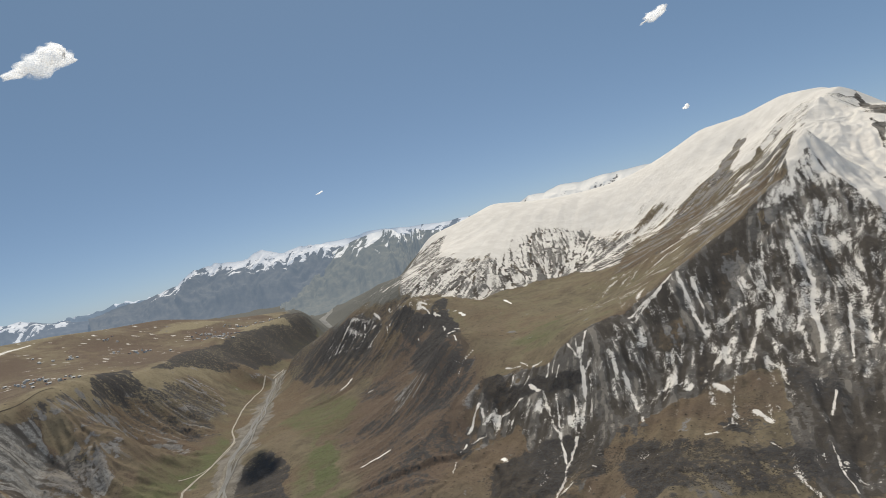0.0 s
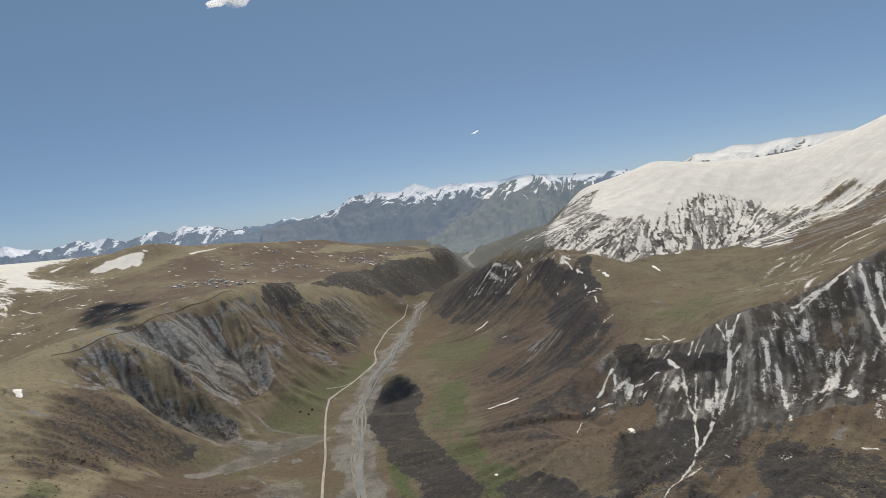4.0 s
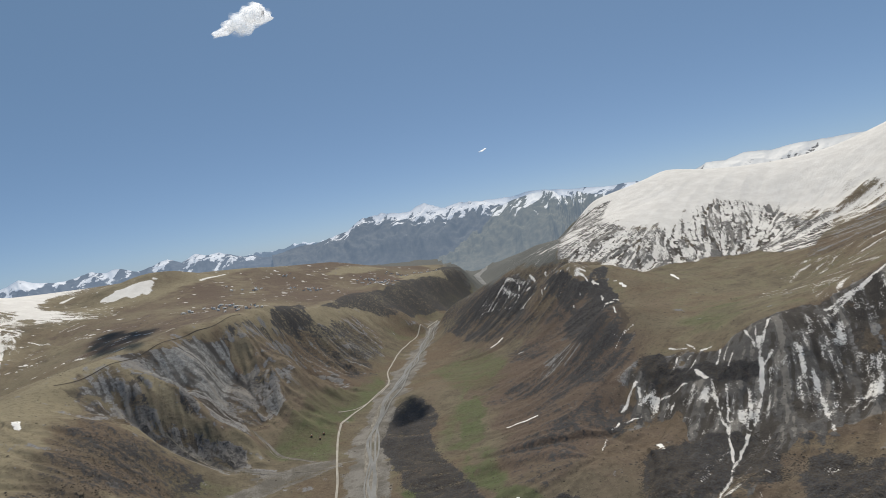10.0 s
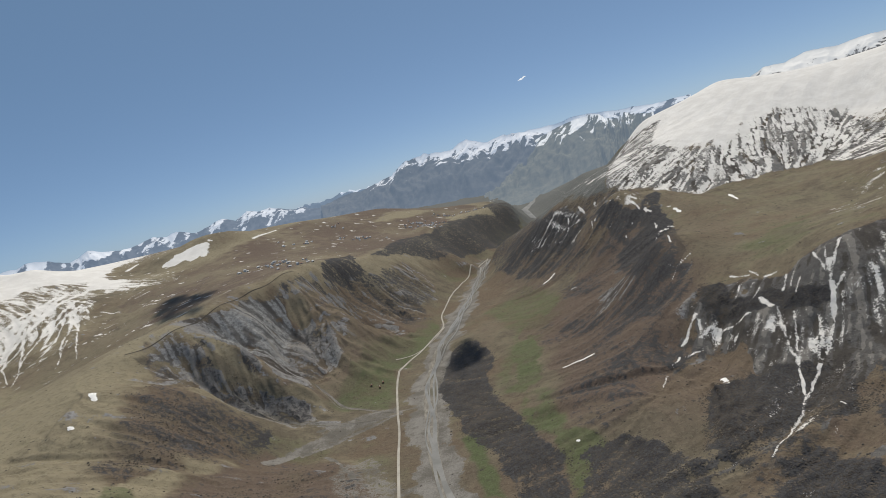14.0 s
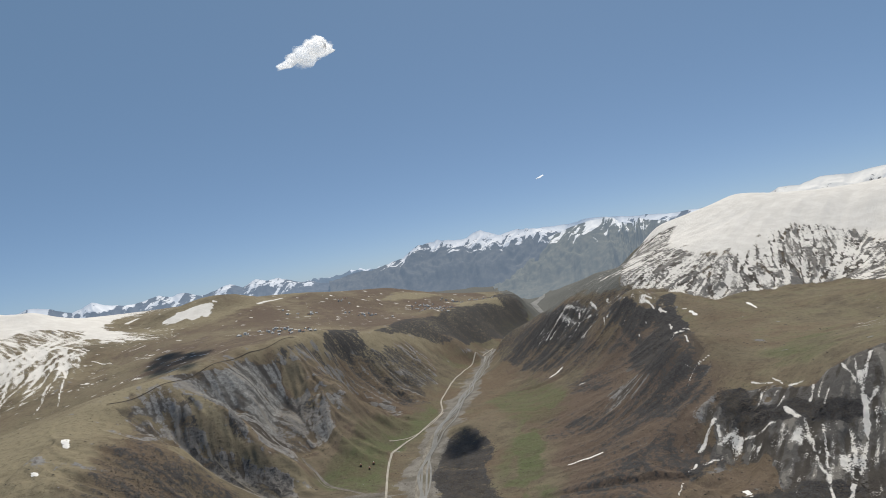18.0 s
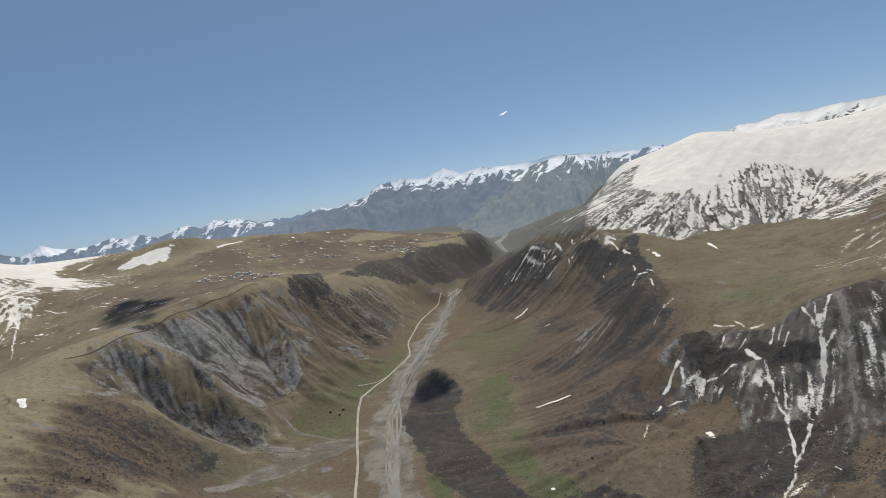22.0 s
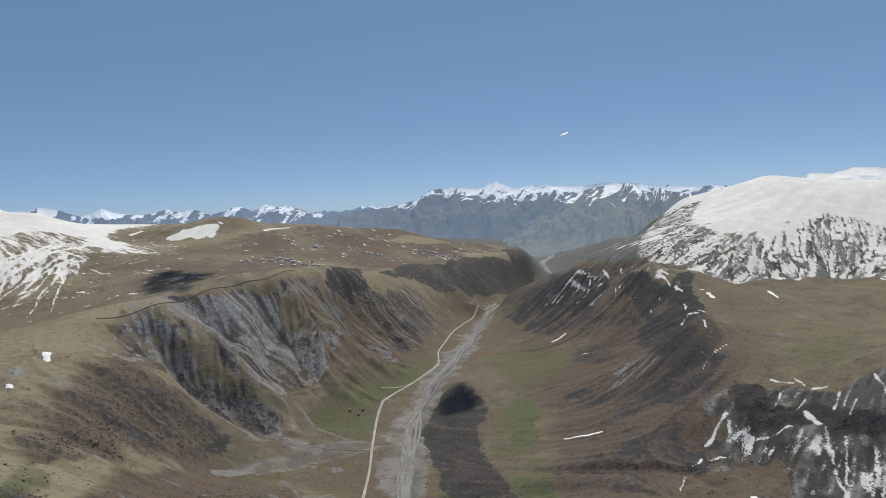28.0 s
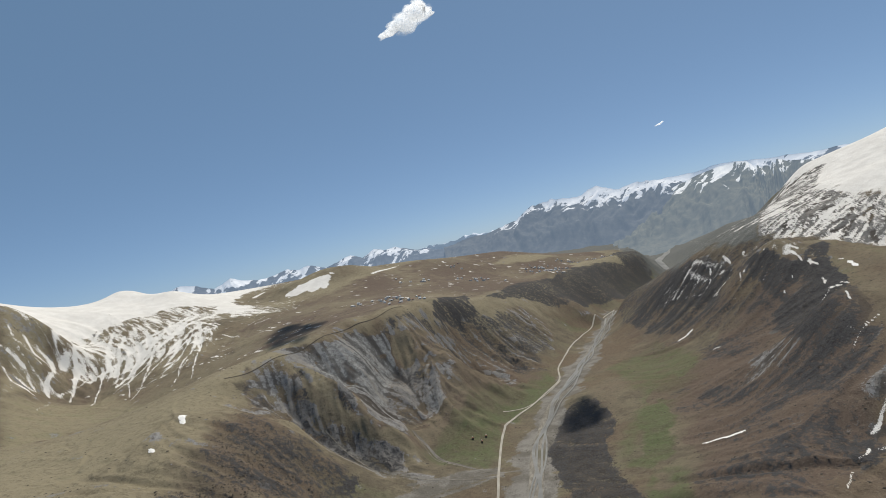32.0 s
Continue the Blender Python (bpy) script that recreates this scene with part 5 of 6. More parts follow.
def snow_strokes(xs, ys):
    """Strength of the snow left in gullies and on ledges."""
    rag_, jag = 7 * fractal(xs, ys, 30, 141, 4), fractal(xs, ys, 9, 193, 3)
    best = np.zeros(len(xs))
    for strokes in (CRAG_SNOW_A, CRAG_SNOW_B, CRAG_SNOW_C, CRAG_SNOW_D, CRAG_SNOW_E, CRAG_SNOW_F, CREST_DOTS, CREST_SNOW, HOOK_SNOW, SKIRT_SNOW_A, SKIRT_SNOW_B, SKIRT_SNOW_C, SKIRT_SNOW_D, SKIRT_SNOW_E):
        for *stroke, strength in strokes:
            best = np.maximum(best, near_lines([stroke], xs + 0.22 * rag_ + 1.2 * jag, ys + 0.2 * rag_ - 1.0 * jag, 0.62) * strength)
    return best


drift = snow_strokes(vx, vy)
ragged_snow = np.clip(0.85 + 0.5 * fractal(vx, vy, 11, 191, 2) + 0.12 * thin, 0.2, 1.3)
snow_field = np.where(drift > 0.12, np.maximum(snow_field, 0.0), snow_field)
snow_field = snow_field + drift * 0.98 * ragged_snow * (1.0 - 0.6 * np.clip(snow_field, 0, 1))
snow_field = np.maximum(snow_field, 0.9 * near_lines(UP_SNOW, vx, vy))
upland = np.isin(own, [n for n, row in enumerate(LAND) if row[0] in (UPLAND_LEFT, RIM_BACK, SNOW_FOOT)])
layers["rust"] = layers["rust"] + np.where(upland, 0.45 * fractal(vx, 0.6 * vy, 150, 199, 4), 0.0)
layers["pale"] = layers["pale"] + np.where(upland, 0.35 * fractal(vx, 0.6 * vy, 110, 205, 4), 0.0)
snow_field = np.where(upland, np.maximum(snow_field, 2.2 * (fractal(0.45 * vx + 0.1 * vy, vy, 14, 157, 3) - 0.42)), snow_field)
snow_field = np.maximum(snow_field, np.clip(0.5 + (inside(FIELD, vx, vy) + 1.6 * rag) / 14 + 0.5 * fractal(0.35 * vx - 0.2 * vy, vy, 16, 221, 3), -1, 1.2))
hill = np.isin(own, [n for n, row in enumerate(LAND) if row[0] in (HILL_FACE, HILL_CREST, BENCH)])
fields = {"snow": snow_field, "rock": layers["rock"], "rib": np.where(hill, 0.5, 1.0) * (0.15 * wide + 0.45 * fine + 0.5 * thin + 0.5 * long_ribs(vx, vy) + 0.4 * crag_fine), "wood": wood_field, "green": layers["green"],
          "pale": layers["pale"], "rust": layers["rust"], "dim": layers["dim"], "haze_tint": layers["haze_tint"], "blue": layers["blue"], "gravel": layers["gravel"]}
ia, ir = np.meshgrid(np.arange(NA), np.arange(NR - 1), indexing="ij")
ia, ir = ia.ravel(), ir.ravel()
quads = np.stack([ia * NR + ir, ia * NR + ir + 1, (ia + 1) % NA * NR + ir + 1, (ia + 1) % NA * NR + ir], 1)[:, ::-1]
REGIONS = [
    ("snow_mountain", "broad snow-covered mountain with dark ribs showing through its lower slopes", "mountain", (DOME, DOME_FACE, DOME_LOW, DOME_BACK, DOME_FOOT, SPINE)),
    ("rock_face", "dark rocky mountainside streaked with snow in its gullies", "cliff", (CRAG, CRAG_LOW)),
    ("brown_hill", "brown grassy hill with scrub and a few snow patches", "hill", (HILL_FACE, HILL_CREST)),
    ("eroded_slope", "grey eroded slope with bare ribs and deep gullies under the plateau", "slope", (BADLANDS, GULLY_A, GULLY_B, GULLY_C, RIB_A, RIB_B, RIB_C)),
    ("grassy_spur", "dry grassy spur with dark scrub above the stream", "hill", (SPUR_CREST, SPUR_FACE)),
    ("snowy_ridge", "snow-covered ridge with snow running down its gullies", "mountain", (SNOW_LEFT, SNOW_BOWL, SNOW_SKIRT, SNOW_FOOT, BARE_CREST, BARE_FLANK, SNOW_GULLY)),
]
lines_of = [id(row[0]) for row in LAND]
which = np.zeros(len(LAND), int)
for number, region in enumerate(REGIONS, 1):
    for line in region[3]:
        which[lines_of.index(id(line))] = number
face_region = which[own[quads[:, 0]]]
for number in range(len(REGIONS) + 1):
    part_quads = quads[face_region == number]
    used, local = np.unique(part_quads, return_inverse=True)
    xyz = np.stack([vx[used], vy[used], vz[used]], 1)
    name, label, category = ("ground", "brown grassy valley floor and upland pasture", "ground") if number == 0 else REGIONS[number - 1][:3]
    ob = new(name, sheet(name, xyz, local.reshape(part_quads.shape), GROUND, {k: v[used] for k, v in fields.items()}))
    tagged(ob, label, category, kind="structure")


# ---- ribbons on the ground: road, river, streams ----
def ribbon(name, line, width, lift, mat, label, category, wobble=0.0, seed=0, across=5, kind="structure"):
    pts = along(line, 5.0)[:, :2]
    for _ in range(30):
        pts[1:-1] = 0.25 * pts[:-2] + 0.5 * pts[1:-1] + 0.25 * pts[2:]
    way = np.gradient(pts, axis=0)
    way /= np.linalg.norm(way, axis=1)[:, None] + 1e-9
    side = np.stack([way[:, 1], -way[:, 0]], 1)
    run = np.arange(len(pts)) * 5.0
    left = width / 2 * (1 + wobble * fractal(run, 0 * run + 7 * seed, 150, 61 + seed, 3))
    right = width / 2 * (1 + wobble * fractal(run, 0 * run + 7 * seed + 3, 150, 71 + seed, 3))
    rows = [pts + side * (left * -(1 - 2 * k / (across - 1)) if k < across / 2 else right * (2 * k / (across - 1) - 1))[:, None] for k in range(across)]
    xy = np.stack(rows, 1).reshape(-1, 2)
    z = land(xy[:, 0], xy[:, 1])[0].reshape(-1, across)
    z = (z + lift).ravel()
    i, k = np.meshgrid(np.arange(len(pts) - 1), np.arange(across - 1), indexing="ij")
    i, k = i.ravel(), k.ravel()
    q = np.stack([i * across + k, i * across + k + 1, (i + 1) * across + k + 1, (i + 1) * across + k], 1)
    return tagged(new(name, sheet(name, np.c_[xy, z], q, mat)), label, category, kind=kind)


ribbon("river_bed", RIVER, 15, 0.4, GRAVEL, "wide pale grey gravel bed of a braided river", "river", 1.1, 1, 7)
ribbon("road", ROAD, 3.2, 0.9, DUST, "pale unpaved valley road along the gravel river bed", "road", 0.1, 2)
for lane, (reach, bend, wide_m) in enumerate(((14, 130, 5), (20, 95, 2.6), (9, 170, 3), (22, 70, 2.2), (17, 110, 2.4))):
    centre = along(RIVER, 12.0)
    run = np.arange(len(centre)) * 12.0
    centre[:, 0] += 8 * (lane == 1) + reach * fractal(run, 0 * run + 11 * lane, bend, 65 + lane, 2)
    ribbon("river", centre, wide_m, 0.8 + 0.05 * lane, WATER, "shallow silty channel of the braided river", "river", 0.6, 3 + 10 * lane)
ribbon("far_river_bed", FAR_RIVER[2:], 34, 0.8, WATER, "pale gravel river bed in the far valley", "river", 0.6, 4)
# Dark strip laid along the rim in place of the scarp's shadow.
ribbon("track", [(x, y, 0) for x, y in RIM_SHADOW], 1.9, 0.45, SHADOW_BROWN, "dark painted shadow line along the rim of the plateau", "track", 0.3, 8)
ribbon("stream", STREAM_A, 1.3, 0.3, FAN_GRAVEL, "narrow stony mountain stream", "stream", 0.4, 5)
ribbon("stream", STREAM_B, 1.3, 0.3, FAN_GRAVEL, "narrow stony stream fed by a snowy gully", "stream", 0.4, 6)
ribbon("track", [(x, y, 0) for x, y in PATH_A], 2.0, 0.6, DUST, "pale footpath leading off the valley road", "track", 0.2, 50)


# ---- sheets that follow the ground ----
def draped(name, outline, step, lift, mat, ragged, seed):
    """A sheet over the ground inside an outline in plan, its rim torn by noise."""
    pts = np.array(outline, float)
    x0, y0 = pts.min(0) - 12
    nx, ny = ((pts.max(0) + 12 - (x0, y0)) / step).astype(int) + 1
    gx_, gy_ = np.meshgrid(x0 + step * np.arange(nx), y0 + step * np.arange(ny), indexing="ij")
    fx, fy = gx_.ravel(), gy_.ravel()
    deep = inside(outline, fx, fy) + ragged * fractal(fx, fy, 22, seed, 3)
    z = land(fx, fy)[0] + lift * np.clip(0.3 + deep / 6, 0.1, 1)
    i, k = np.meshgrid(np.arange(nx - 1), np.arange(ny - 1), indexing="ij")
    i, k = i.ravel(), k.ravel()
    q = np.stack([i * ny + k, (i + 1) * ny + k, (i + 1) * ny + k + 1, i * ny + k + 1], 1)
    q = q[deep[q].mean(1) > 0]
    used, local = np.unique(q, return_inverse=True)
    return new(name, sheet(name, np.stack([fx, fy, z], 1)[used], local.reshape(q.shape), mat))


# ---- snow patches lying in hollows ----
for number, (ax, ay, bx, by, width) in enumerate(PATCHES):
    along_v = Vector((bx - ax, by - ay))
    length = max(along_v.length, 5.0)
    if length > 90:
        along_v, length = along_v * (60 / length), 60.0
    along_v.normalize()
    mid_x, mid_y = (ax + bx) / 2, (ay + by) / 2
    outline = []
    for k in range(12):
        c_, s_ = math.cos(k * math.pi / 6), math.sin(k * math.pi / 6)
        wob = 1 + 0.3 * math.sin(3.1 * k + number)
        du, dv = c_ * length * 0.55, s_ * max(width, 3) * 0.55 * wob
        outline.append((mid_x + along_v.x * du - along_v.y * dv, mid_y + along_v.y * du + along_v.x * dv))
    tagged(draped("snow_patch", outline, 1.2, 0.4, SNOW, 3.0, 171 + number), "leftover patch of old white snow on brown grass", "snow patch", "snow patches")


# ---- woods and scrub ----
BARK = speckled("bare_twigs", (0.044, 0.039, 0.035), (0.082, 0.072, 0.063), 0.05)


def thicket(name, xs, ys, low, high, seed, label):
    """Many small bare trees: each a forked tuft of twigs on a short stem, with a ragged top."""
    rnd = np.random.RandomState(seed)
    n = len(xs)
    zs = land(xs, ys)[0]
    tall = rnd.uniform(low, high, n)
    spread = tall * rnd.uniform(2.4, 4.2, n)
    turn = rnd.uniform(0, 6.28, n)
    rings = []
    for level, girth in ((-0.3, 1.0), (0.55, 0.6)):
        for k in range(4):
            r = spread * girth * rnd.uniform(0.5, 1.4, n)
            a = turn + k * 1.571 + rnd.uniform(-0.4, 0.4, n)
            rings.append(np.stack([xs + r * np.cos(a), ys + r * np.sin(a), zs + tall * (level + rnd.uniform(-0.2, 0.2, n))], 1))
    rings.append(np.stack([xs + rnd.uniform(-1, 1, n) * 0.3, ys + rnd.uniform(-1, 1, n) * 0.3, zs + tall * 0.85], 1))
    xyz = np.stack(rings, 1).reshape(-1, 3)
    one = [[k, (k + 1) % 4, 4 + (k + 1) % 4, 4 + k] for k in range(4)] + [[4, 5, 6, 8], [6, 7, 4, 8]]
    q = (np.array(one)[None] + 9 * np.arange(n)[:, None, None]).reshape(-1, 4)
    return tagged(new(name, sheet(name, xyz, q, BARK)), label, "trees", kind="stuff")


scatter = np.random.RandomState(7)
for number, (outline, what) in enumerate(WOODS):
    pts = np.array(outline, float)
    lo, hi = pts.min(0) - 15, pts.max(0) + 15
    far = np.hypot(*pts.mean(0))
    gap = (2.0 if far < 900 else 3.0 if far < 1400 else 4.0) * (2.6 if what == "scrub" else 1.0)
    count = min(40000, int(np.prod(hi - lo) / gap**2))
    xs, ys = scatter.uniform(lo[0], hi[0], count), scatter.uniform(lo[1], hi[1], count)
    keep = inside(outline, xs, ys) + 7 * fractal(xs, ys, 30, 141, 4) + 8 * fractal(xs, ys, 75, 143, 4) + scatter.uniform(-12, 6, count) + (4 * gullies(xs, ys)[0] + 34 * fractal(xs, 0.8 * ys, 46, 223, 4) - 9 if what == "scrub" else 0) > 0
    keep[keep] = snow_strokes(xs[keep], ys[keep]) < 0.2
    if what == "wood":
        thicket("woodland", xs[keep], ys[keep], 0.18, 0.4, 300 + number, "dense dark brown leafless woodland on the slope")
    else:
        thicket("scrub", xs[keep], ys[keep], 0.25, 0.5, 300 + number, "low leafless scrub in streaks down the slope")
count = 16000
xs, ys = scatter.uniform(-620, 640, count), scatter.uniform(420, 1750, count)
_, cover, _, fine_, _ = land(xs, ys)
keep = cover[:, 3] * 0.55 + 0.10 * fine_ + 0.10 * fractal(xs, ys, 120, 181, 3) + scatter.uniform(-0.25, 0.12, count) > 0.13
thicket("scrub", xs[keep], ys[keep], 0.25, 0.55, 401, "scattered leafless shrubs on the dry slopes")


# ---- clouds ----
def part(name, bm, mat, parent, label=""):
    me = bpy.data.meshes.new(name)
    bmesh.ops.recalc_face_normals(bm, faces=bm.faces)
    bm.to_mesh(me)
    bm.free()
    me.materials.append(mat)
    ob = new(name, me)
    ob.parent = parent
    return tagged(ob, label)


def puff_shell(lobes, size, swollen, rough, seed, steps):
    """One closed billowy skin round a heap of lobes, seen from the heap's middle."""
    bm = bmesh.new()
    bmesh.ops.create_icosphere(bm, subdivisions=steps, radius=1.0)
    ways = np.array([v.co[:] for v in bm.verts])
    out = np.full(len(ways), 0.05)
    for x, y, z, r in lobes:
        at = np.array((x, y, z))
        along_way = ways @ at
        inner = along_way**2 - at @ at + (r * swollen) ** 2
        out = np.maximum(out, np.where(inner > 0, along_way + np.sqrt(np.maximum(inner, 0)), 0))
    for vert, way, far in zip(bm.verts, ways, out):
        p = Vector(way * far)
        billow = noise.fractal(p * 4.2 + Vector((0.13 * seed, 0, 0)), 1.1, 2.1, 5)
        vert.co = Vector((p.x * size[0] / 2, p.y * size[1] / 2, p.z * size[2])) * (1 + rough * billow)
    return bm


def cloud(centre, size, count, seed, label, turn=None):
    """A heap of puffs, thick at one end, with a thin tail, wrapped in torn veils."""
    base = new("cloud")
    rnd = random.Random(seed)
    lobes = [(0, 0, 0, 0.34)]
    for _ in range(count):
        u = rnd.uniform(-0.95, 0.85)
        swell = max(0.12, 1 - abs(u - 0.25) ** 1.2)
        lobes.append((u * 0.8, rnd.uniform(-0.4, 0.4) * swell, (rnd.uniform(-0.12, 0.5) * swell + 0.12 * u), rnd.uniform(0.16, 0.34) * (0.35 + 0.65 * swell)))
    for layer, (swollen, rough) in enumerate(((0.7, 0.2), (0.95, 0.24), (1.15, 0.3)) if turn is not None else ((0.80, 0.16), (0.93, 0.2), (1.05, 0.24), (1.18, 0.28))):
        bm = puff_shell(lobes, size, swollen, rough, seed + layer, 6 if size[0] > 300 else 4)
        ob = part("core" if layer == 0 else "veil", bm, CLOUD if layer == 0 and turn is None else VEILS[layer - 1] if turn is None else VEILS[min(layer + 1, 2)], base)
        ob.data.shade_smooth()
    heading = -math.degrees(math.atan2(centre[0], centre[1])) if turn is None else turn
    base.matrix_world = Matrix.Translation(centre) @ pose(0, 0, 0, 0, -11 if turn is None else 0, heading)
    return tagged(base, label, "cloud", "clouds")


cloud(CLOUDS[0], (480, 220, 165), 26, 1, "small white fair-weather cloud in the blue sky")
cloud(CLOUDS[1], (230, 90, 75), 14, 2, "thin white wisp of cloud in the blue sky")
cloud(CLOUDS[2], (75, 40, 30), 10, 3, "tiny white puff of cloud above the snow mountain")
cloud(CLOUDS[3], (80, 40, 16), 10, 4, "tiny flat white cloud above the far range")
cloud(Vector((SHADE[0])) + SUN_DIR * 1800, (620, 190, 60), 26, 5, "small flat cloud high over the upland pasture", 116)
cloud(Vector((SHADE[1])) + SUN_DIR * 1900, (215, 120, 50), 18, 6, "small flat cloud high over the river bend", 84)


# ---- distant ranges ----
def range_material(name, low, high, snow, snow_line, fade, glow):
    m, nodes, links, bsdf = material(name)
    tone = noise_of(nodes, links, 0.016, 8.0, 0.68)
    place = nodes.new("ShaderNodeNewGeometry")
    split = nodes.new("ShaderNodeSeparateXYZ")
    links.new(place.outputs["Position"], split.inputs[0])
    streak = nodes.new("ShaderNodeAttribute")
    streak.attribute_name = "streak"
    tall = calc(nodes, links, "ADD", split.outputs[2], streak.outputs["Fac"])
    level = calc(nodes, links, "ADD", tall, calc(nodes, links, "MULTIPLY", calc(nodes, links, "SUBTRACT", tone, 0.5), fade))
    tint = mixed(nodes, links, stepped(nodes, links, tone, 0.35, 0.65), low, high)
    tint = mixed(nodes, links, stepped(nodes, links, level, snow_line - 12, snow_line + 12), tint, snow)
    links.new(tint, bsdf.inputs["Base Color"])
    bsdf.inputs["Roughness"].default_value = 1.0
    bsdf.inputs["Specular IOR Level"].default_value = 0.0
    # Bluish emission stands in for the haze in front of the far ranges.
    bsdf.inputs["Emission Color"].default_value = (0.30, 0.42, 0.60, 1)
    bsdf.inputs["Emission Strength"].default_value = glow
    return m


def mountain_range(name, crest, depth, base, mat, rough, seed, label):
    top = along(crest, 7.0)
    n, m = len(top), 90
    run = np.arange(n) * 7.0
    top[:, 2] += rough * (np.abs(fractal(run, 0 * run + 5.0, 160, seed, 4)) - 0.3)
    out = top[:, :2] / np.linalg.norm(top[:, :2], axis=1)[:, None]
    v = np.r_[-np.linspace(1, 0, m - 20) ** 2, 0.35 * np.linspace(0.05, 1, 20) ** 2]
    xy = top[:, None, :2] + out[:, None, :] * (v * depth)[None, :, None]
    drop = 1 - np.where(v < 0, np.abs(v) ** 0.85, np.abs(v / 0.35) ** 0.85)
    h = base + (top[:, None, 2] - base) * drop[None]
    run2, down = np.broadcast_to(run[:, None], h.shape), np.broadcast_to((np.abs(v) * depth)[None], h.shape)
    bend = run2 + 60 * lattice(xy[..., 0], xy[..., 1], 260, seed + 3)
    spurs = 0.5 - np.abs(fractal(bend, 0.22 * down, 230, seed + 9, 6))
    ribs = 0.4 - np.abs(fractal(bend + 0.3 * down, 0.4 * down, 75, seed + 19, 5))
    h = h + rough * (3.6 * spurs + 1.2 * ribs) * np.clip(0.12 + np.abs(v) * 4, 0, 1) * np.clip(drop * 3, 0, 1)
    i, k = np.meshgrid(np.arange(n - 1), np.arange(m - 1), indexing="ij")
    i, k = i.ravel(), k.ravel()
    q = np.stack([i * m + k, (i + 1) * m + k, (i + 1) * m + k + 1, i * m + k + 1], 1)
    xyz = np.c_[xy.reshape(-1, 2), h.ravel()]
    streak = 95 * fractal(bend + 0.35 * down, 0.22 * down, 48, seed + 29, 4) + 110 * (ribs - 0.2)
    return tagged(new(name, sheet(name, xyz, q, mat, {"streak": streak.ravel()})), label, "mountains", kind="structure")


# Bluish low tones and the last number, emission, put distance haze into the ranges.
BLUE_RANGE = range_material("hazy_blue_forest", (0.035, 0.05, 0.07), (0.05, 0.07, 0.10), (0.55, 0.57, 0.62), 335, 200, 0.48)
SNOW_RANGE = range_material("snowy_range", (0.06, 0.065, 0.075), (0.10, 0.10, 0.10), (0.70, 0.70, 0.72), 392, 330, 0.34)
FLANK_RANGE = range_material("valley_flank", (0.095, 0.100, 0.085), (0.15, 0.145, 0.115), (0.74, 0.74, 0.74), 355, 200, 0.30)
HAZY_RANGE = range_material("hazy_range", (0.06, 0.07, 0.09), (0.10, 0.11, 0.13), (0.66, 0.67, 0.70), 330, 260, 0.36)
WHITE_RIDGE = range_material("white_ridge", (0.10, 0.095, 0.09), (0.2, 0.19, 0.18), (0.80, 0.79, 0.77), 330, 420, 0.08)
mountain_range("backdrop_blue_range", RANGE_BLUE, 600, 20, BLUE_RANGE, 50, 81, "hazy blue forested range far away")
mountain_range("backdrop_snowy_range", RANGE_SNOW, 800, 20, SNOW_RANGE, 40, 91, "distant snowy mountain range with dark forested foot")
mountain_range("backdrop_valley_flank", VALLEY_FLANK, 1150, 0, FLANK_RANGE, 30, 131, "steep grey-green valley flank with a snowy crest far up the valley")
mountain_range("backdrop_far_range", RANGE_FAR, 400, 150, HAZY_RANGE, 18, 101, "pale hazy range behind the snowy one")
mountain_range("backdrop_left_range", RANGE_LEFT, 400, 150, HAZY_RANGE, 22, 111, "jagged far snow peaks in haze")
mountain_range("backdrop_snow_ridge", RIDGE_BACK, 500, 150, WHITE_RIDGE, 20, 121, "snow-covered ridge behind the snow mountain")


# ---- villages on the upland and sheds by the road ----
PLASTER = speckled("pale_plaster", (0.68, 0.66, 0.62), (0.80, 0.79, 0.76), 0.3)
TIN = speckled("weathered_tin", (0.56, 0.56, 0.56), (0.70, 0.70, 0.70), 0.4, 0.85)
RUST = speckled("rusty_tin", (0.16, 0.075, 0.045), (0.26, 0.13, 0.08), 0.4, 0.6)


def box(bm, size, at):
    bmesh.ops.create_cube(bm, size=1, matrix=Matrix.Translation(at) @ Matrix.Diagonal((*size, 1)))


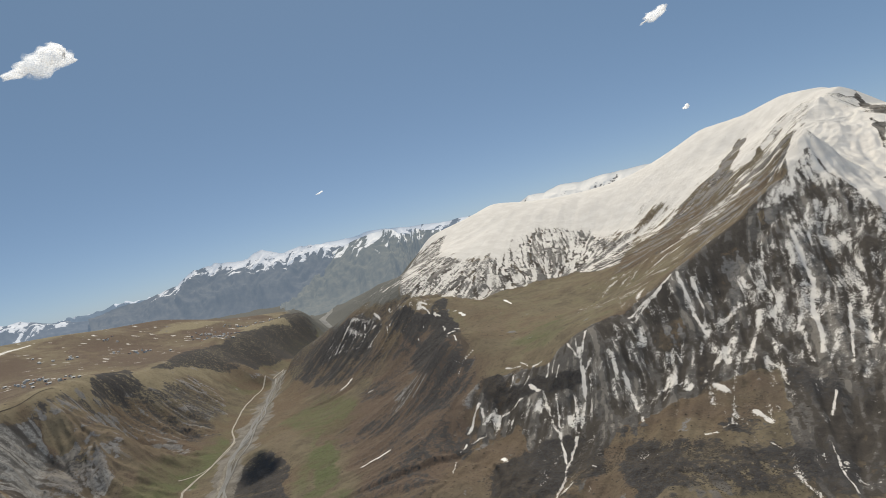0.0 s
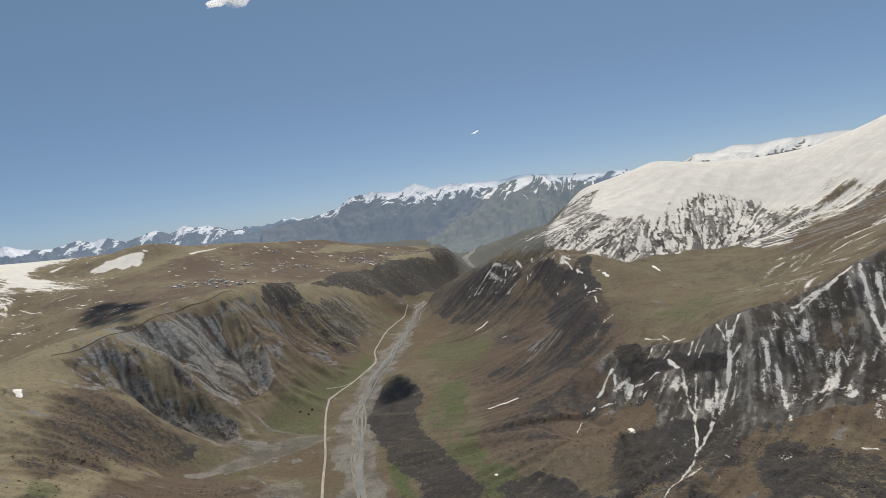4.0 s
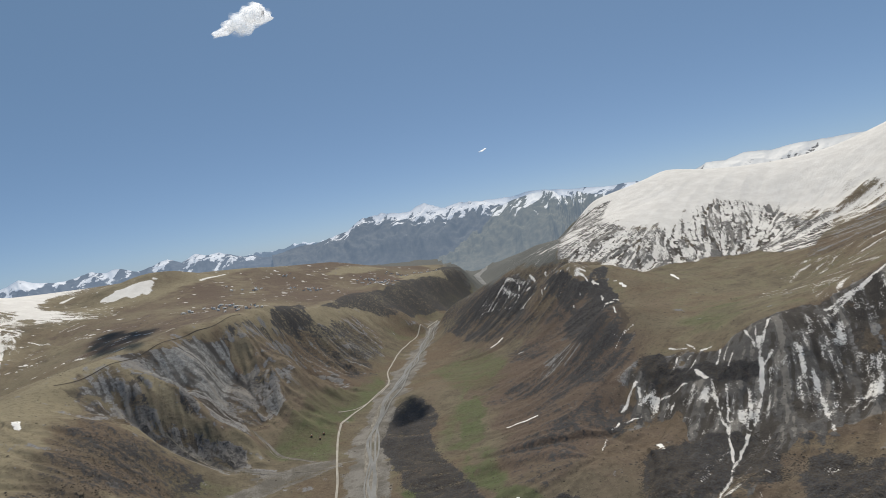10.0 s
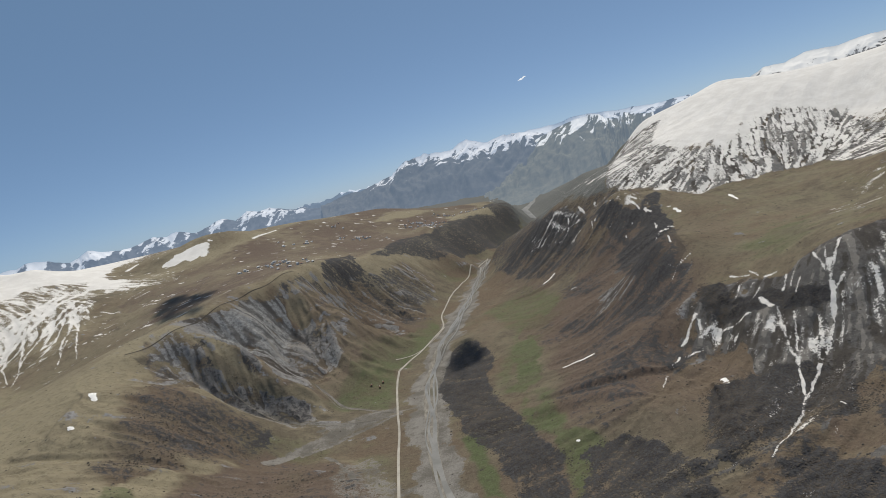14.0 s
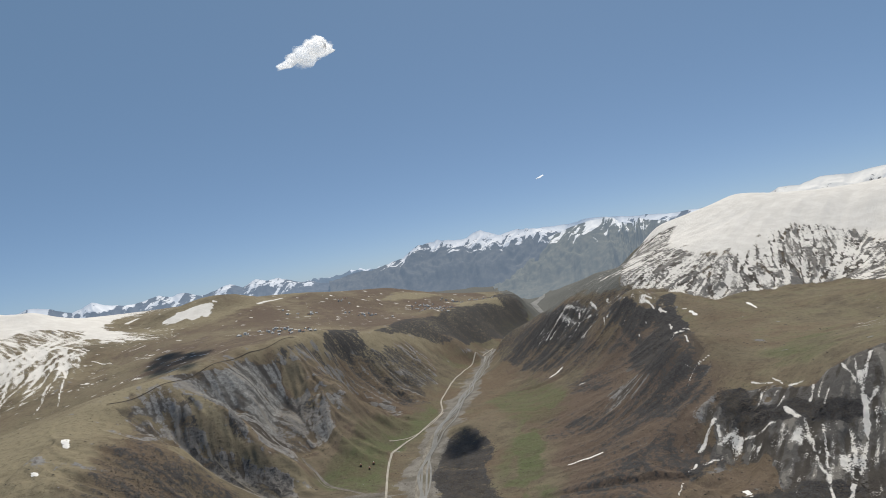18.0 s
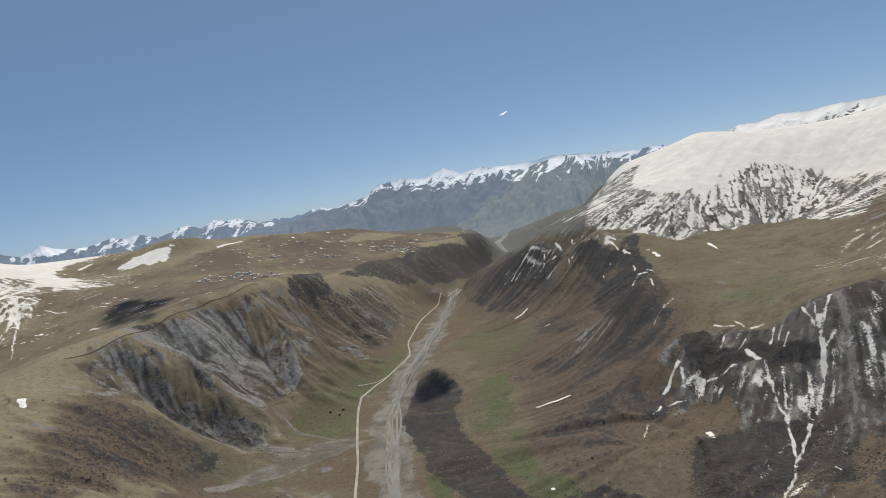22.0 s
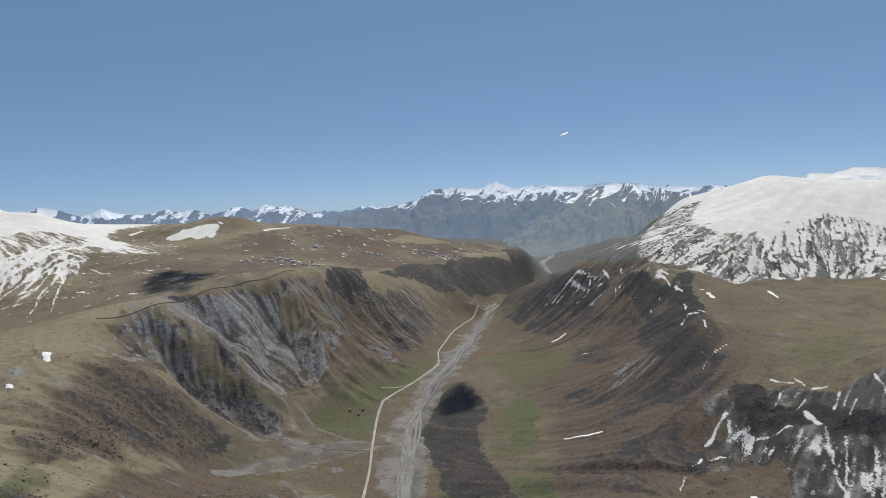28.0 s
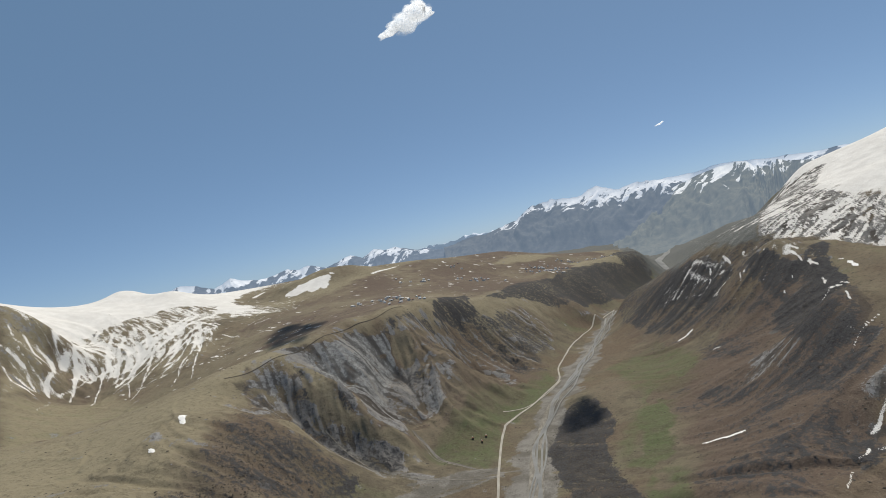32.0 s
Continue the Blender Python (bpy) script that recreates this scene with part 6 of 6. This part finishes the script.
def gable(bm, length, width, low, rise, over):
    """A pitched roof with some thickness and eaves."""
    rows = []
    for x in (-length / 2 - over, length / 2 + over):
        for y, z in ((-width / 2 - over, low - 0.3), (0, low + rise), (width / 2 + over, low - 0.3), (0, low + rise - 0.45)):
            rows.append(bm.verts.new((x, y, z)))
    a, b = rows[:4], rows[4:]
    for face in ((a[0], a[1], b[1], b[0]), (a[1], a[2], b[2], b[1]), (a[0], b[0], b[3], a[3]), (a[3], b[3], b[2], a[2]), (a[0], a[3], a[1]), (a[1], a[3], a[2]),
                 (b[0], b[1], b[3]), (b[1], b[2], b[3])):
        bm.faces.new(face)


def house(x, y, turn, length, width, storeys, wall_mat, roof_mat, label):
    base = new("house")
    eaves = 2.3 * storeys
    bm = bmesh.new()
    box(bm, (length, width, eaves + 2), (0, 0, eaves / 2 - 1))
    for end in (-length / 2, length / 2):
        tri = [bm.verts.new(p) for p in ((end, -width / 2, eaves), (end, width / 2, eaves), (end, 0, eaves + width * 0.32))]
        bm.faces.new(tri)
    part("wall", bm, wall_mat, base)
    bm = bmesh.new()
    gable(bm, length, width, eaves + 0.25, width * 0.34, 0.6)
    part("roof", bm, roof_mat, base)
    bm = bmesh.new()
    box(bm, (0.8, 0.8, 2.2), (length * 0.2, width * 0.12, eaves + width * 0.34))
    part("chimney", bm, PLASTER, base)
    bm = bmesh.new()
    box(bm, (1.1, 0.12, 2.1), (0, -width / 2 - 0.05, 1.05))
    part("door", bm, BARK, base)
    for k in (-0.3, 0.3):
        bm = bmesh.new()
        box(bm, (1.2, 0.1, 1.2), (k * length, -width / 2 - 0.04, eaves - 1.5))
        part("window", bm, ASPHALT, base)
    base.matrix_world = pose(x, y, ground_z(x, y), 0, 0, turn)
    return tagged(base, label, "house", "village houses")


rnd = random.Random(5)
for centre, count in zip(HAMLETS, (9, 14, 9, 6, 6, 20, 12, 5, 6, 24, 12, 10, 7)):
    reach = (95, 70)
    for k in range(count):
        x, y = centre[0] + rnd.gauss(0, 0.4) * reach[0], centre[1] + rnd.gauss(0, 0.4) * reach[1]
        roof = rnd.choice((TIN, TIN, TIN, RUST))
        house(x, y, rnd.uniform(0, 180), rnd.uniform(4.5, 7.5), rnd.uniform(3.6, 4.8), rnd.choice((1, 1, 2)), PLASTER, roof,
              "plastered village house with a rusty tin roof" if roof is RUST else "plastered village house with a grey tin roof")
for x, y, turn in ((-163, 994, 20), (-150, 990, 100), (-146, 1007, 40)):
    house(x, y, turn, 2.4, 1.8, 1, BARK, RUST, "low dark farm shed in the green meadow by the road")
